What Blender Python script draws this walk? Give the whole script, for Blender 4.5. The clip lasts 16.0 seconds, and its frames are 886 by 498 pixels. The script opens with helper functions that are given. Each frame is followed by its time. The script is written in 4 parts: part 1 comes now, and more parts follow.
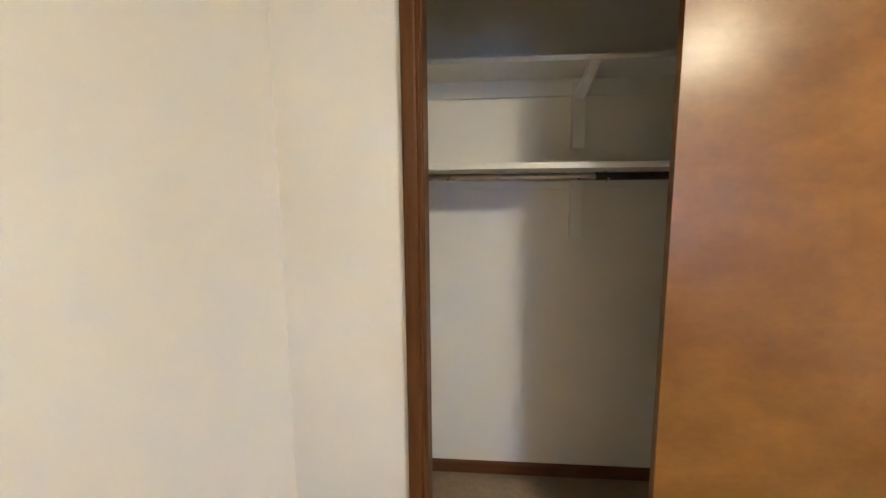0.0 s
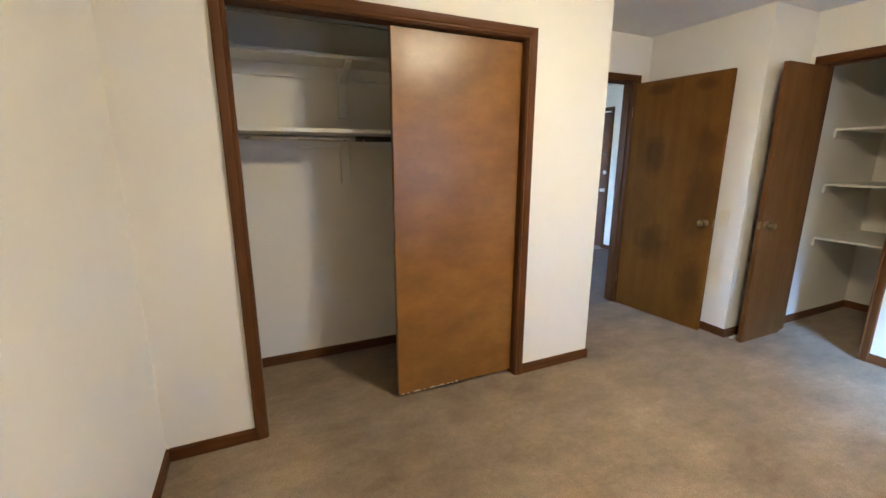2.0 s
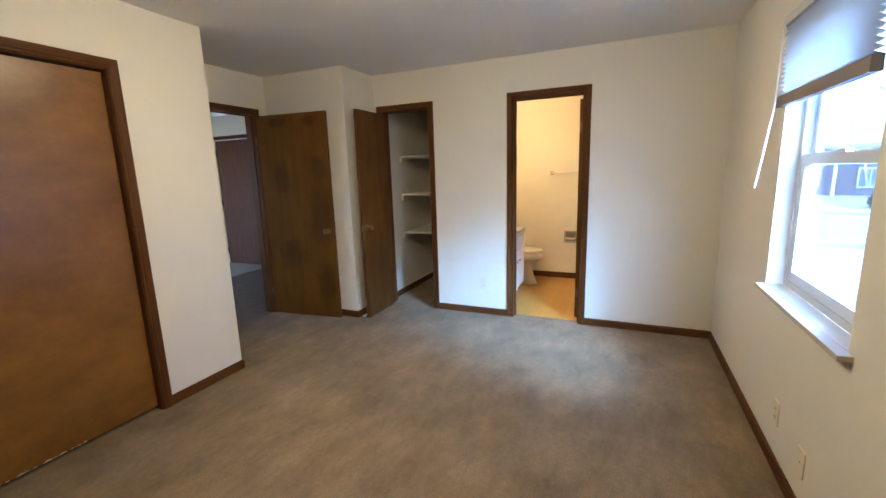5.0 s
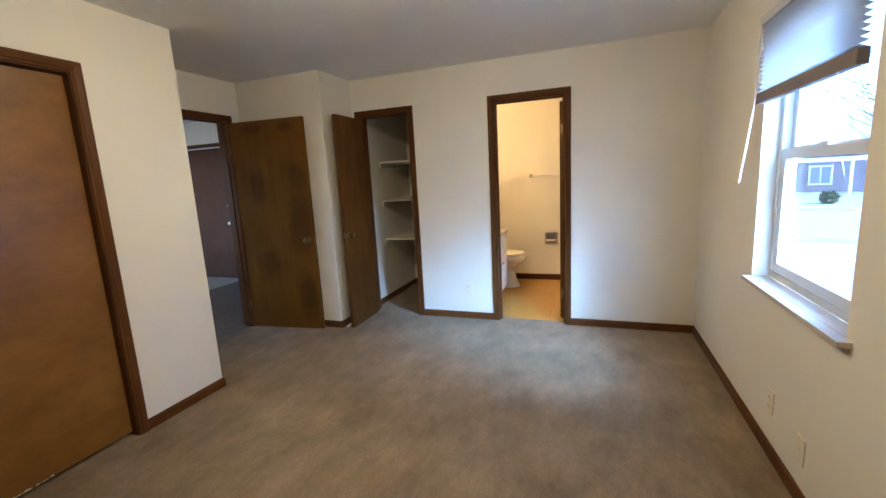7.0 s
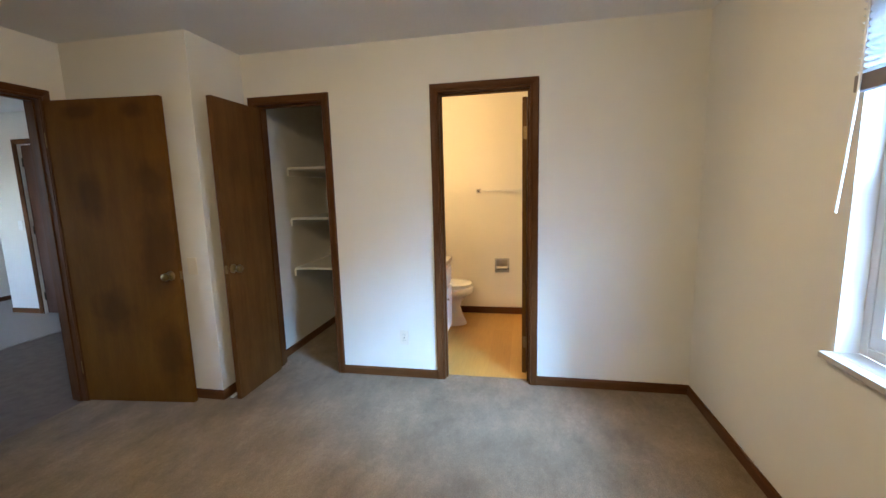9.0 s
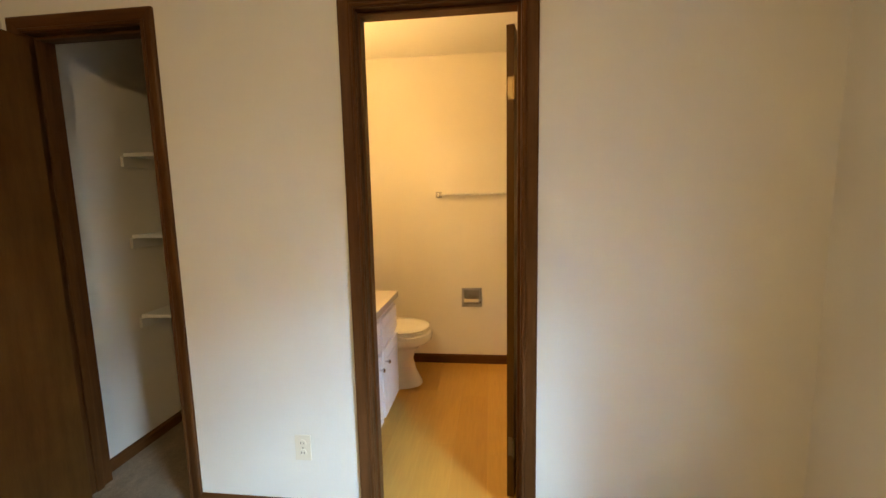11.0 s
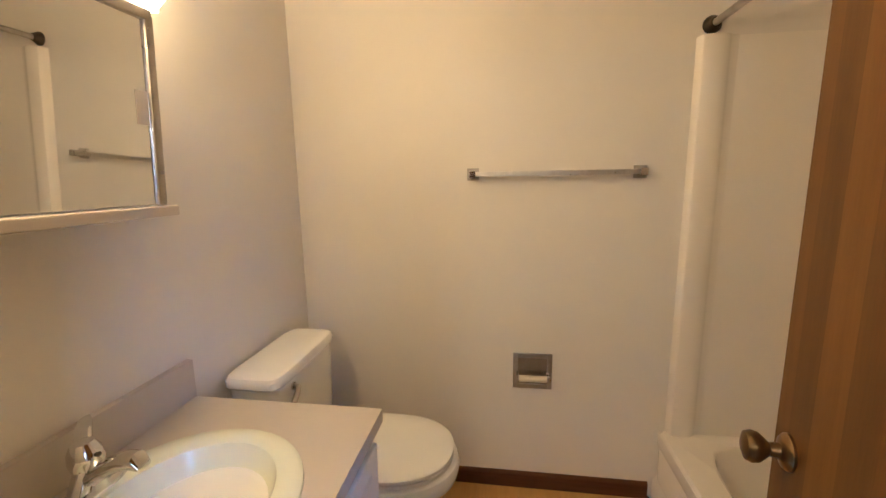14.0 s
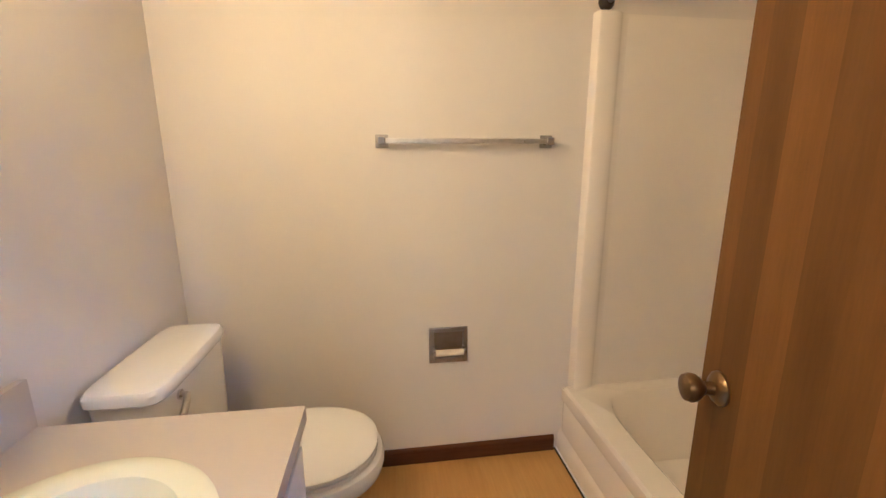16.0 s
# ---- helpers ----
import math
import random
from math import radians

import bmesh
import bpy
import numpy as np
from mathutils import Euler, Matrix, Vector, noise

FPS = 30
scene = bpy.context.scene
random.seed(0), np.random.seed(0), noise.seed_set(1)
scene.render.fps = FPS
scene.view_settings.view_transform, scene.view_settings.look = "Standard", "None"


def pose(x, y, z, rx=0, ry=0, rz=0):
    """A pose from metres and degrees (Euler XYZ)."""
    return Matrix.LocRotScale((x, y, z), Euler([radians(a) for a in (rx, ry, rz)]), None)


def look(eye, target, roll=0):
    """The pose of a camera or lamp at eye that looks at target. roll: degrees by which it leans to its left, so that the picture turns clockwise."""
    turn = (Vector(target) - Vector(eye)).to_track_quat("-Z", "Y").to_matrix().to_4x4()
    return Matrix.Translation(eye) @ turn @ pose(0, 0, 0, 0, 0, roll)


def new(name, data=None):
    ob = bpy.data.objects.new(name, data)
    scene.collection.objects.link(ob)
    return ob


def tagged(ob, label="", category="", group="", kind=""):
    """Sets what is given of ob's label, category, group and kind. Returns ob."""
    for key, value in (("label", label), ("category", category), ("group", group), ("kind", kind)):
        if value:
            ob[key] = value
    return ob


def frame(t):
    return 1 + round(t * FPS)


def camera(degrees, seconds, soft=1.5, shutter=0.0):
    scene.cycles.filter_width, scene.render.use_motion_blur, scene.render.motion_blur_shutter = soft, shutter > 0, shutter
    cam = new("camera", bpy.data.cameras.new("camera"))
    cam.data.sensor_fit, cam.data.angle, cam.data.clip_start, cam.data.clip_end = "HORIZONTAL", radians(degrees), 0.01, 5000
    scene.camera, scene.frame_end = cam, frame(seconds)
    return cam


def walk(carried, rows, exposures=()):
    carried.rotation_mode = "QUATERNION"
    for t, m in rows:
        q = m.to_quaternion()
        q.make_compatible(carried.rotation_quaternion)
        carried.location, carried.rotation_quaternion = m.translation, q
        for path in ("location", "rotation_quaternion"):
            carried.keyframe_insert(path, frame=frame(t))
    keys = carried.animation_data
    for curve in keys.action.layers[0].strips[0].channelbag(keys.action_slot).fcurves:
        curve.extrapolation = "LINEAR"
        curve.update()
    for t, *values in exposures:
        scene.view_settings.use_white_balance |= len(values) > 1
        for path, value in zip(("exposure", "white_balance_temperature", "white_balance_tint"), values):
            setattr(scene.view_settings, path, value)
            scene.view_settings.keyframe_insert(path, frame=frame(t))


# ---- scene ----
cam = camera(94.1, 16.0)
PATH = [
    (0, (-3.736, 0.406, 1.457), (-3.905, 2.38, 1.189), -0.5),
    (0.5, (-3.758, 0.252, 1.432), (-3.614, 2.228, 1.162), 0.0),
    (1, (-3.771, -0.007, 1.44), (-3.405, 1.931, 1.111), -0.4),
    (1.5, (-3.78, -0.238, 1.426), (-3.238, 1.649, 1.048), -0.4),
    (2, (-3.844, -0.453, 1.421), (-3.042, 1.324, 0.979), 0.1),
    (2.5, (-3.863, -0.67, 1.432), (-2.871, 1.013, 1.006), 0.0),
    (3, (-3.872, -0.895, 1.408), (-2.75, 0.705, 0.981), -0.5),
    (3.5, (-3.91, -1.002, 1.424), (-2.638, 0.484, 1.004), -1.0),
    (4, (-3.932, -1.001, 1.44), (-2.469, 0.304, 1.042), -1.4),
    (4.5, (-3.9, -1.006, 1.439), (-2.239, 0.041, 1.059), -1.5),
    (5, (-3.87, -1.022, 1.44), (-2.071, -0.228, 1.074), -1.8),
    (5.2, (-3.873, -1.036, 1.442), (-2.037, -0.329, 1.083), -1.9),
    (6.2, (-3.873, -0.985, 1.425), (-1.949, -0.576, 1.082), -2.4),
    (7.3, (-3.847, -0.903, 1.407), (-2.023, -0.153, 1.075), -2.9),
    (7.5, (-3.763, -0.902, 1.397), (-1.937, -0.156, 1.07), -2.5),
    (8, (-3.464, -0.844, 1.413), (-1.604, -0.182, 1.095), -2.1),
    (8.5, (-3.188, -0.751, 1.394), (-1.283, -0.222, 1.094), -1.8),
    (9, (-2.891, -0.632, 1.426), (-0.95, -0.251, 1.135), -1.5),
    (9.5, (-2.572, -0.606, 1.395), (-0.604, -0.37, 1.124), -1.5),
    (9.7, (-2.427, -0.598, 1.403), (-0.453, -0.397, 1.149), -0.9),
    (11.8, (-1.054, -0.466, 1.363), (0.913, -0.212, 1.1), -1.1),
    (12, (-0.915, -0.417, 1.375), (1.053, -0.185, 1.105), -0.3),
    (12.5, (-0.632, -0.338, 1.399), (1.339, -0.142, 1.122), -1.1),
    (13, (-0.365, -0.302, 1.381), (1.599, -0.086, 1.073), -0.9),
    (13.5, (-0.122, -0.294, 1.378), (1.830, -0.012, 1.045), -0.8),
    (14, (0.014, -0.272, 1.372), (1.963, 0.016, 1.035), -0.9),
    (14.5, (0.094, -0.225, 1.377), (2.054, -0.011, 1.041), -1.3),
    (15, (0.12, -0.19, 1.366), (2.089, -0.233, 1.015), -1.0),
    (15.5, (0.121, -0.17, 1.347), (2.072, -0.392, 0.967), -0.8),
    (16, (0.106, -0.153, 1.325), (2.039, -0.426, 0.894), -0.1),
]
SKY, SUN, LAMP, BATH = 0.100, 0.68, 3.1, 0.82
EXPOSURES = [(0.0, 6.38, 4620, 10), (1.0, 6.3, 4700, 10), (2.0, 6.12, 4760, 10), (3.0, 5.9, 4780, 10), (4.0, 5.7, 4840, 10), (5.0, 5.38, 4960, 10), (8.0, 5.27, 4960, 10), (9.7, 5.2, 5330, 10), (12.0, 4.9, 7150, 10), (12.7, 4.97, 6950, 10),
             (13.2, 5.1, 6500, 10), (13.5, 4.95, 5300, 10), (14.0, 4.85, 4350, 15), (15.0, 4.93, 4250, 17), (15.5, 5.1, 4250, 17), (16.0, 5.18, 4200, 17)]
walk(cam, [(t, look(eye, target, roll)) for t, eye, target, roll in PATH], EXPOSURES)

# ---- light ----
world = bpy.data.worlds.new("sky")
scene.world = world
world.use_nodes = True
wn = world.node_tree
sky = wn.nodes.new("ShaderNodeTexSky")
sky.sky_type, sky.sun_disc = "NISHITA", False
sky.sun_elevation, sky.sun_rotation = radians(31), radians(221)
sky.air_density, sky.dust_density, sky.ozone_density = 1.0, 1.5, 2.0
wn.links.new(sky.outputs[0], wn.nodes["Background"].inputs[0])
wn.nodes["Background"].inputs[1].default_value = SKY

sun_lamp = bpy.data.lights.new("sun", "SUN")
sun_lamp.energy, sun_lamp.angle, sun_lamp.color = SUN, radians(33), (0.45, 0.71, 1.0)
sun_ob = new("sun", sun_lamp)
sun_ob.matrix_world = look((0, 0, 0), (-math.sin(radians(221)), -math.cos(radians(221)), -math.tan(radians(31))))


# ---- materials ----
class Nodes:
    """A short way to write node trees."""

    def __init__(self, name):
        self.m = bpy.data.materials.new(name)
        self.m.use_nodes = True
        self.t = self.m.node_tree
        self.b = self.t.nodes["Principled BSDF"]

    def n(self, kind, **values):
        node = self.t.nodes.new("ShaderNode" + kind)
        for key, value in values.items():
            node.inputs[key.replace("_", " ")].default_value = value
        return node

    def link(self, a, b):
        self.t.links.new(a, b)

    def coords(self, scale=(1, 1, 1), name="Object"):
        tc, mp = self.n("TexCoord"), self.n("Mapping")
        mp.inputs["Scale"].default_value = scale
        self.link(tc.outputs[name], mp.inputs["Vector"])
        return mp.outputs[0]

    def noise(self, scale, detail=4, rough=0.55, stretch=(1, 1, 1)):
        node = self.n("TexNoise", Scale=scale, Detail=detail, Roughness=rough)
        self.link(self.coords(stretch), node.inputs["Vector"])
        return node.outputs["Fac"]

    def ramp(self, fac, stops, mode="LINEAR"):
        node = self.n("ValToRGB")
        node.color_ramp.interpolation = mode
        while len(node.color_ramp.elements) < len(stops):
            node.color_ramp.elements.new(0.5)
        for el, (p, c) in zip(node.color_ramp.elements, stops):
            el.position, el.color = p, (*c, 1) if len(c) == 3 else c
        self.link(fac, node.inputs[0])
        return node.outputs[0]

    def mix(self, fac, a, b, mode="MIX"):
        node = self.t.nodes.new("ShaderNodeMix")
        node.data_type, node.blend_type = "RGBA", mode
        for sock, v in ((node.inputs[0], fac), (node.inputs[6], a), (node.inputs[7], b)):
            if isinstance(v, (int, float)):
                sock.default_value = v
            elif isinstance(v, tuple):
                sock.default_value = (*v, 1)
            else:
                self.link(v, sock)
        return node.outputs[2]

    def spot(self, place, radii, soft=0.5):
        """1 inside an ellipsoid of the object's space, fading out towards its rim."""
        tc = self.n("TexCoord")
        sub = self.t.nodes.new("ShaderNodeVectorMath")
        sub.operation = "SUBTRACT"
        sub.inputs[1].default_value = place
        self.link(tc.outputs["Object"], sub.inputs[0])
        wob = self.n("TexNoise", Scale=9.0, Detail=3.0)
        self.link(tc.outputs["Object"], wob.inputs["Vector"])
        mul = self.t.nodes.new("ShaderNodeVectorMath")
        mul.operation = "MULTIPLY"
        mul.inputs[1].default_value = [1 / r for r in radii]
        self.link(sub.outputs[0], mul.inputs[0])
        ln = self.t.nodes.new("ShaderNodeVectorMath")
        ln.operation = "LENGTH"
        self.link(mul.outputs[0], ln.inputs[0])
        add = self.n("Math")
        add.operation = "ADD"
        self.link(ln.outputs["Value"], add.inputs[0])
        self.link(wob.outputs["Fac"], add.inputs[1])
        mr = self.n("MapRange")
        mr.inputs["From Min"].default_value = 1.5 + soft / 2
        mr.inputs["From Max"].default_value = 1.5 - soft
        self.link(add.outputs[0], mr.inputs["Value"])
        return mr.outputs[0]

    def bump(self, height, strength, distance=0.002):
        node = self.n("Bump", Strength=strength, Distance=distance)
        self.link(height, node.inputs["Height"])
        self.link(node.outputs[0], self.b.inputs["Normal"])

    def set(self, colour=None, rough=None, **more):
        for key, v in (("Base Color", colour), ("Roughness", rough), *((k.replace("_", " "), v) for k, v in more.items())):
            if v is None:
                continue
            if isinstance(v, tuple):
                self.b.inputs[key].default_value = (*v, 1) if len(v) == 3 else v
            elif isinstance(v, (int, float)):
                self.b.inputs[key].default_value = v
            else:
                self.link(v, self.b.inputs[key])
        return self.m


def paint(name, a, b, rough, grain=60, strength=0.25, dist=0.0015):
    k = Nodes(name)
    col = k.ramp(k.noise(1.6, 5), [(0.3, a), (0.7, b)])
    k.bump(k.noise(grain, 3, 0.6), strength, dist)
    return k.set(col, rough)


def wood(name, dark, light, rough, stretch=(14, 14, 0.7), spots=(), spot_colour=(0.048, 0.018, 0.004), mottle=0.5, bands=None, fineness=0.7, gloss=0.3, detail=6, relief=0.08):
    k = Nodes(name)
    grain = k.noise(3.0, detail, 0.6, stretch)
    col = k.ramp(grain, [(0.3, dark), (0.7, light)])
    blotch = k.ramp(k.noise(2.6, min(detail, 4), 0.6), [(0.35, tuple(0.62 for _ in range(3))), (0.65, (1, 1, 1))])
    col = k.mix(mottle, col, blotch, "MULTIPLY")
    fine = k.ramp(k.noise(9.0, 4, 0.6, tuple(s * 3 for s in stretch)), [(0.35, (0.78, 0.78, 0.78)), (0.6, (1, 1, 1))])
    col = k.mix(fineness, col, fine, "MULTIPLY")
    if bands:
        xyz = k.n("SeparateXYZ")
        k.link(k.coords(), xyz.inputs[0])
        wob = k.n("Math")
        wob.operation = "MULTIPLY_ADD"
        wob.inputs[1].default_value = 0.012
        k.link(k.noise(1.2, 1), wob.inputs[0])
        k.link(xyz.outputs[0], wob.inputs[2])
        along = k.n("MapRange")
        along.inputs["From Min"].default_value, along.inputs["From Max"].default_value = bands[0], bands[1]
        k.link(wob.outputs[0], along.inputs["Value"])
        stops = [(p, (v, v * 0.97, v * 0.93)) for p, v in bands[2]]
        col = k.mix(1.0, col, k.ramp(along.outputs[0], stops, "CONSTANT"), "MULTIPLY")
    for place, radii in spots:
        f = k.n("Math")
        f.operation = "MULTIPLY"
        f.inputs[1].default_value = 0.56
        k.link(k.spot(place, radii), f.inputs[0])
        col = k.mix(f.outputs[0], col, spot_colour)
    rr = k.n("MapRange")
    rr.inputs["To Min"].default_value, rr.inputs["To Max"].default_value = rough * 0.8, rough * 1.3
    k.link(k.noise(4.0, 4), rr.inputs["Value"])
    k.bump(k.noise(6.0, 4, 0.6, tuple(s * 2 for s in stretch)), relief, 0.001)
    return k.set(col, rr.outputs[0], Specular_IOR_Level=gloss)


def metal(name, colour, rough):
    k = Nodes(name)
    rr = k.n("MapRange")
    rr.inputs["To Min"].default_value, rr.inputs["To Max"].default_value = rough * 0.6, rough * 1.5
    k.link(k.noise(30.0, 4), rr.inputs["Value"])
    col = k.ramp(k.noise(18, 4), [(0.3, tuple(c * 0.75 for c in colour)), (0.7, colour)])
    return k.set(col, rr.outputs[0], Metallic=1.0)


def glow(name, colour, strength):
    k = Nodes(name)
    return k.set((0.9, 0.88, 0.84), 0.4, Emission_Color=colour, Emission_Strength=strength)


WALL = paint("cream_wall_paint", (0.72, 0.675, 0.585), (0.75, 0.71, 0.62), 0.55, 90, 0.35)
BATH_WALL = paint("bathroom_wall_paint", (0.74, 0.70, 0.63), (0.77, 0.73, 0.665), 0.45, 90, 0.3)
CEIL = paint("textured_ceiling_paint", (0.79, 0.78, 0.745), (0.83, 0.815, 0.78), 0.85, 45, 0.8, 0.004)
WHITE_PAINT = paint("white_shelf_paint", (0.68, 0.66, 0.60), (0.74, 0.72, 0.66), 0.45, 50, 0.15)
TRIM = wood("dark_walnut_trim", (0.080, 0.032, 0.010), (0.124, 0.050, 0.015), 0.40, (16, 16, 1.0), mottle=0.35, fineness=0.22, gloss=0.09)
TRIM_H = wood("dark_walnut_trim_level", (0.080, 0.032, 0.010), (0.124, 0.050, 0.015), 0.40, (1.0, 1.0, 16), mottle=0.35, fineness=0.22, gloss=0.09)
SLIDER = wood("amber_birch_slab", (0.170, 0.071, 0.011), (0.256, 0.117, 0.021), 0.30, (1.3, 1.3, 2.4), mottle=0.40, fineness=0.30, gloss=0.34, detail=5, relief=0.22)
ENTRY = wood("olive_brown_slab", (0.122, 0.048, 0.006), (0.160, 0.067, 0.008), 0.58, (4, 4, 0.6), mottle=0.45, fineness=0.3, gloss=0.07,
             spots=(((-0.66, 2.15, 1.42), (0.3, 0.10, 0.17)), ((-0.66, 2.08, 0.66), (0.3, 0.16, 0.15)), ((-0.6, 1.72, 0.35), (0.3, 0.12, 0.24)),
                    ((-0.6, 1.72, 1.05), (0.3, 0.12, 0.30)), ((-0.6, 1.70, 1.52), (0.3, 0.10, 0.13)), ((-0.66, 2.15, 1.97), (0.3, 0.12, 0.05)), ((-0.6, 1.78, 1.97), (0.3, 0.09, 0.05))))
LINEN_DOOR = wood("brown_linen_door", (0.102, 0.044, 0.011), (0.148, 0.066, 0.017), 0.5, (6, 6, 0.7), mottle=0.6, fineness=0.35, gloss=0.10)
BATH_DOOR = wood("honey_veneer", (0.160, 0.074, 0.008), (0.212, 0.102, 0.014), 0.42, (8, 8, 0.8), mottle=0.25, bands=(0.168, 0.754, ((0.0, 0.75), (0.13, 0.65), (0.24, 0.80), (0.35, 0.91), (0.47, 0.72), (0.58, 0.66), (0.70, 0.90), (0.825, 0.63), (0.94, 0.78))), fineness=0.35, gloss=0.14)
FRONT_DOOR = wood("dull_brown_front_door", (0.086, 0.033, 0.015), (0.118, 0.048, 0.022), 0.5, (6, 6, 1), mottle=0.4)
BRASS = metal("aged_brass", (0.28, 0.185, 0.075), 0.33)
NICKEL = metal("satin_nickel", (0.62, 0.58, 0.50), 0.25)
BAR_CHROME = metal("brushed_chrome", (0.80, 0.77, 0.73), 0.32)
CHROME = metal("chrome", (0.80, 0.79, 0.77), 0.10)
DULL_CHROME = metal("dull_chrome", (0.50, 0.47, 0.43), 0.30)
BRONZE = metal("dark_bronze", (0.10, 0.085, 0.07), 0.4)
PORCELAIN = paint("white_porcelain", (0.82, 0.81, 0.78), (0.85, 0.84, 0.81), 0.08, 8, 0.02)
FIBREGLASS = paint("white_fibreglass", (0.86, 0.81, 0.715), (0.88, 0.83, 0.74), 0.16, 12, 0.03)
BONE = paint("bone_porcelain", (0.72, 0.735, 0.60), (0.75, 0.765, 0.63), 0.16, 8, 0.02)
LAMINATE = paint("almond_laminate", (0.50, 0.45, 0.385), (0.56, 0.505, 0.435), 0.34, 240, 0.03)
THERMOFOIL = paint("white_cabinet_foil", (0.78, 0.77, 0.75), (0.82, 0.81, 0.79), 0.28, 30, 0.04)
VINYL_FRAME = paint("white_window_vinyl", (0.54, 0.54, 0.54), (0.59, 0.59, 0.59), 0.4, 20, 0.04)
SILL = paint("cream_sill_paint", (0.44, 0.39, 0.325), (0.49, 0.44, 0.37), 0.45, 40, 0.08)
IVORY = paint("ivory_plastic", (0.70, 0.63, 0.48), (0.74, 0.67, 0.52), 0.35, 40, 0.03)
WHITE_PLASTIC = paint("white_plastic", (0.78, 0.77, 0.73), (0.82, 0.81, 0.77), 0.3, 40, 0.03)
# Near-black for slots and gaps: the shade inside them is put into the colour.
DARK = paint("hollow_shade", (0.02, 0.018, 0.015), (0.03, 0.027, 0.022), 0.7)
LAMP_GLASS = glow("lamp_glass", (1.0, 0.71, 0.345), LAMP)
BATH_GLASS = glow("bath_lamp_diffuser", (1.0, 0.575, 0.182), BATH)

k = Nodes("taupe_carpet")
pile = k.noise(150, 4, 0.7)
col = k.ramp(pile, [(0.30, (0.184, 0.136, 0.084)), (0.50, (0.242, 0.181, 0.115)), (0.70, (0.300, 0.230, 0.150))])
drag = k.ramp(k.noise(2.3, 8, 0.68, (0.95, 1.5, 1)), [(0.36, (0.66, 0.64, 0.62)), (0.47, (0.90, 0.90, 0.89)), (0.54, (1.02, 1.02, 1.02)), (0.64, (1.30, 1.30, 1.30))])
col = k.mix(0.72, col, drag, "MULTIPLY")
swath = k.ramp(k.noise(0.9, 3, 0.5, (1, 0.6, 1)), [(0.38, (0.80, 0.79, 0.77)), (0.60, (1.12, 1.12, 1.12))])
col = k.mix(0.78, col, swath, "MULTIPLY")
brush = k.ramp(k.noise(4.0, 6, 0.66, (1.0, 2.6, 1)), [(0.38, (0.86, 0.86, 0.85)), (0.60, (1.10, 1.10, 1.10))])
col = k.mix(0.42, col, brush, "MULTIPLY")
tuft = k.ramp(k.noise(34, 5, 0.72), [(0.34, (0.88, 0.88, 0.88)), (0.64, (1.08, 1.08, 1.08))])
col = k.mix(0.8, col, tuft, "MULTIPLY")
k.bump(k.noise(110, 4, 0.78), 0.55, 0.005)
CARPET = k.set(col, 0.95, Specular_IOR_Level=0.1, Sheen_Weight=0.08, Sheen_Roughness=0.45)

k = Nodes("beige_hall_carpet")
col = k.ramp(k.noise(120, 3, 0.7), [(0.3, (0.30, 0.26, 0.21)), (0.7, (0.42, 0.37, 0.31))])
k.bump(k.noise(150, 4, 0.7), 0.7, 0.005)
HALL_CARPET = k.set(col, 0.95)

k = Nodes("dark_hall_vinyl")
col = k.ramp(k.noise(14, 5, 0.6), [(0.35, (0.088, 0.056, 0.036)), (0.65, (0.128, 0.088, 0.060))])
k.bump(k.noise(60, 3), 0.15)
HALL_VINYL = k.set(col, 0.6)

k = Nodes("honey_vinyl_plank")
info = k.n("ObjectInfo")
tone = k.ramp(info.outputs["Random"], [(0.0, (0.50, 0.285, 0.056)), (1.0, (0.57, 0.338, 0.072))])
grain = k.ramp(k.noise(4.0, 6, 0.6, (1.2, 16, 1)), [(0.3, (0.88, 0.86, 0.82)), (0.65, (1.04, 1.04, 1.04))])
PLANK = k.set(k.mix(0.8, tone, grain, "MULTIPLY"), 0.36)

# Tint added to dim the bright view outside; the panes cast no shadow.
k = Nodes("dimming_window_glass")
GLASS = k.set((0.43, 0.48, 0.54), 0.0, Transmission_Weight=1.0, IOR=1.45)
k = Nodes("mirror_silver")
MIRROR = k.set((0.88, 0.89, 0.88), 0.015, Metallic=1.0)
k = Nodes("pleated_shade_cloth")
SHADE = k.set(k.ramp(k.noise(80, 3), [(0.3, (0.74, 0.75, 0.76)), (0.7, (0.80, 0.81, 0.82))]), 0.8)
thin = k.n("BsdfTranslucent", Color=(0.80, 0.82, 0.84, 1))
both = k.n("MixShader", Fac=0.38)
k.link(k.b.outputs[0], both.inputs[1])
k.link(thin.outputs[0], both.inputs[2])
k.link(both.outputs[0], k.t.nodes["Material Output"].inputs[0])
# White rail coloured grey-brown: the shadow on it is in the paint.
BLIND_RAIL = paint("shadowed_rail_white", (0.17, 0.14, 0.14), (0.21, 0.175, 0.17), 0.5)
CONCRETE = paint("pale_concrete", (0.28, 0.277, 0.27), (0.34, 0.337, 0.33), 0.85, 12, 0.4, 0.004)
ASPHALT = paint("grey_road", (0.25, 0.25, 0.25), (0.30, 0.30, 0.295), 0.9, 30, 0.5, 0.004)
LAWN = paint("dry_winter_grass", (0.22, 0.20, 0.15), (0.28, 0.26, 0.19), 0.95, 40, 1.0, 0.02)
ROOFING = paint("grey_shingle_roof", (0.25, 0.24, 0.25), (0.32, 0.31, 0.31), 0.9, 20, 0.5)
BRICK = paint("plum_brick", (0.10, 0.088, 0.10), (0.14, 0.125, 0.14), 0.85, 15, 0.6, 0.004)
BARK = wood("tree_bark", (0.07, 0.055, 0.045), (0.14, 0.11, 0.09), 0.9)
LEAF = paint("bush_leaf", (0.03, 0.05, 0.025), (0.06, 0.085, 0.04), 0.7)
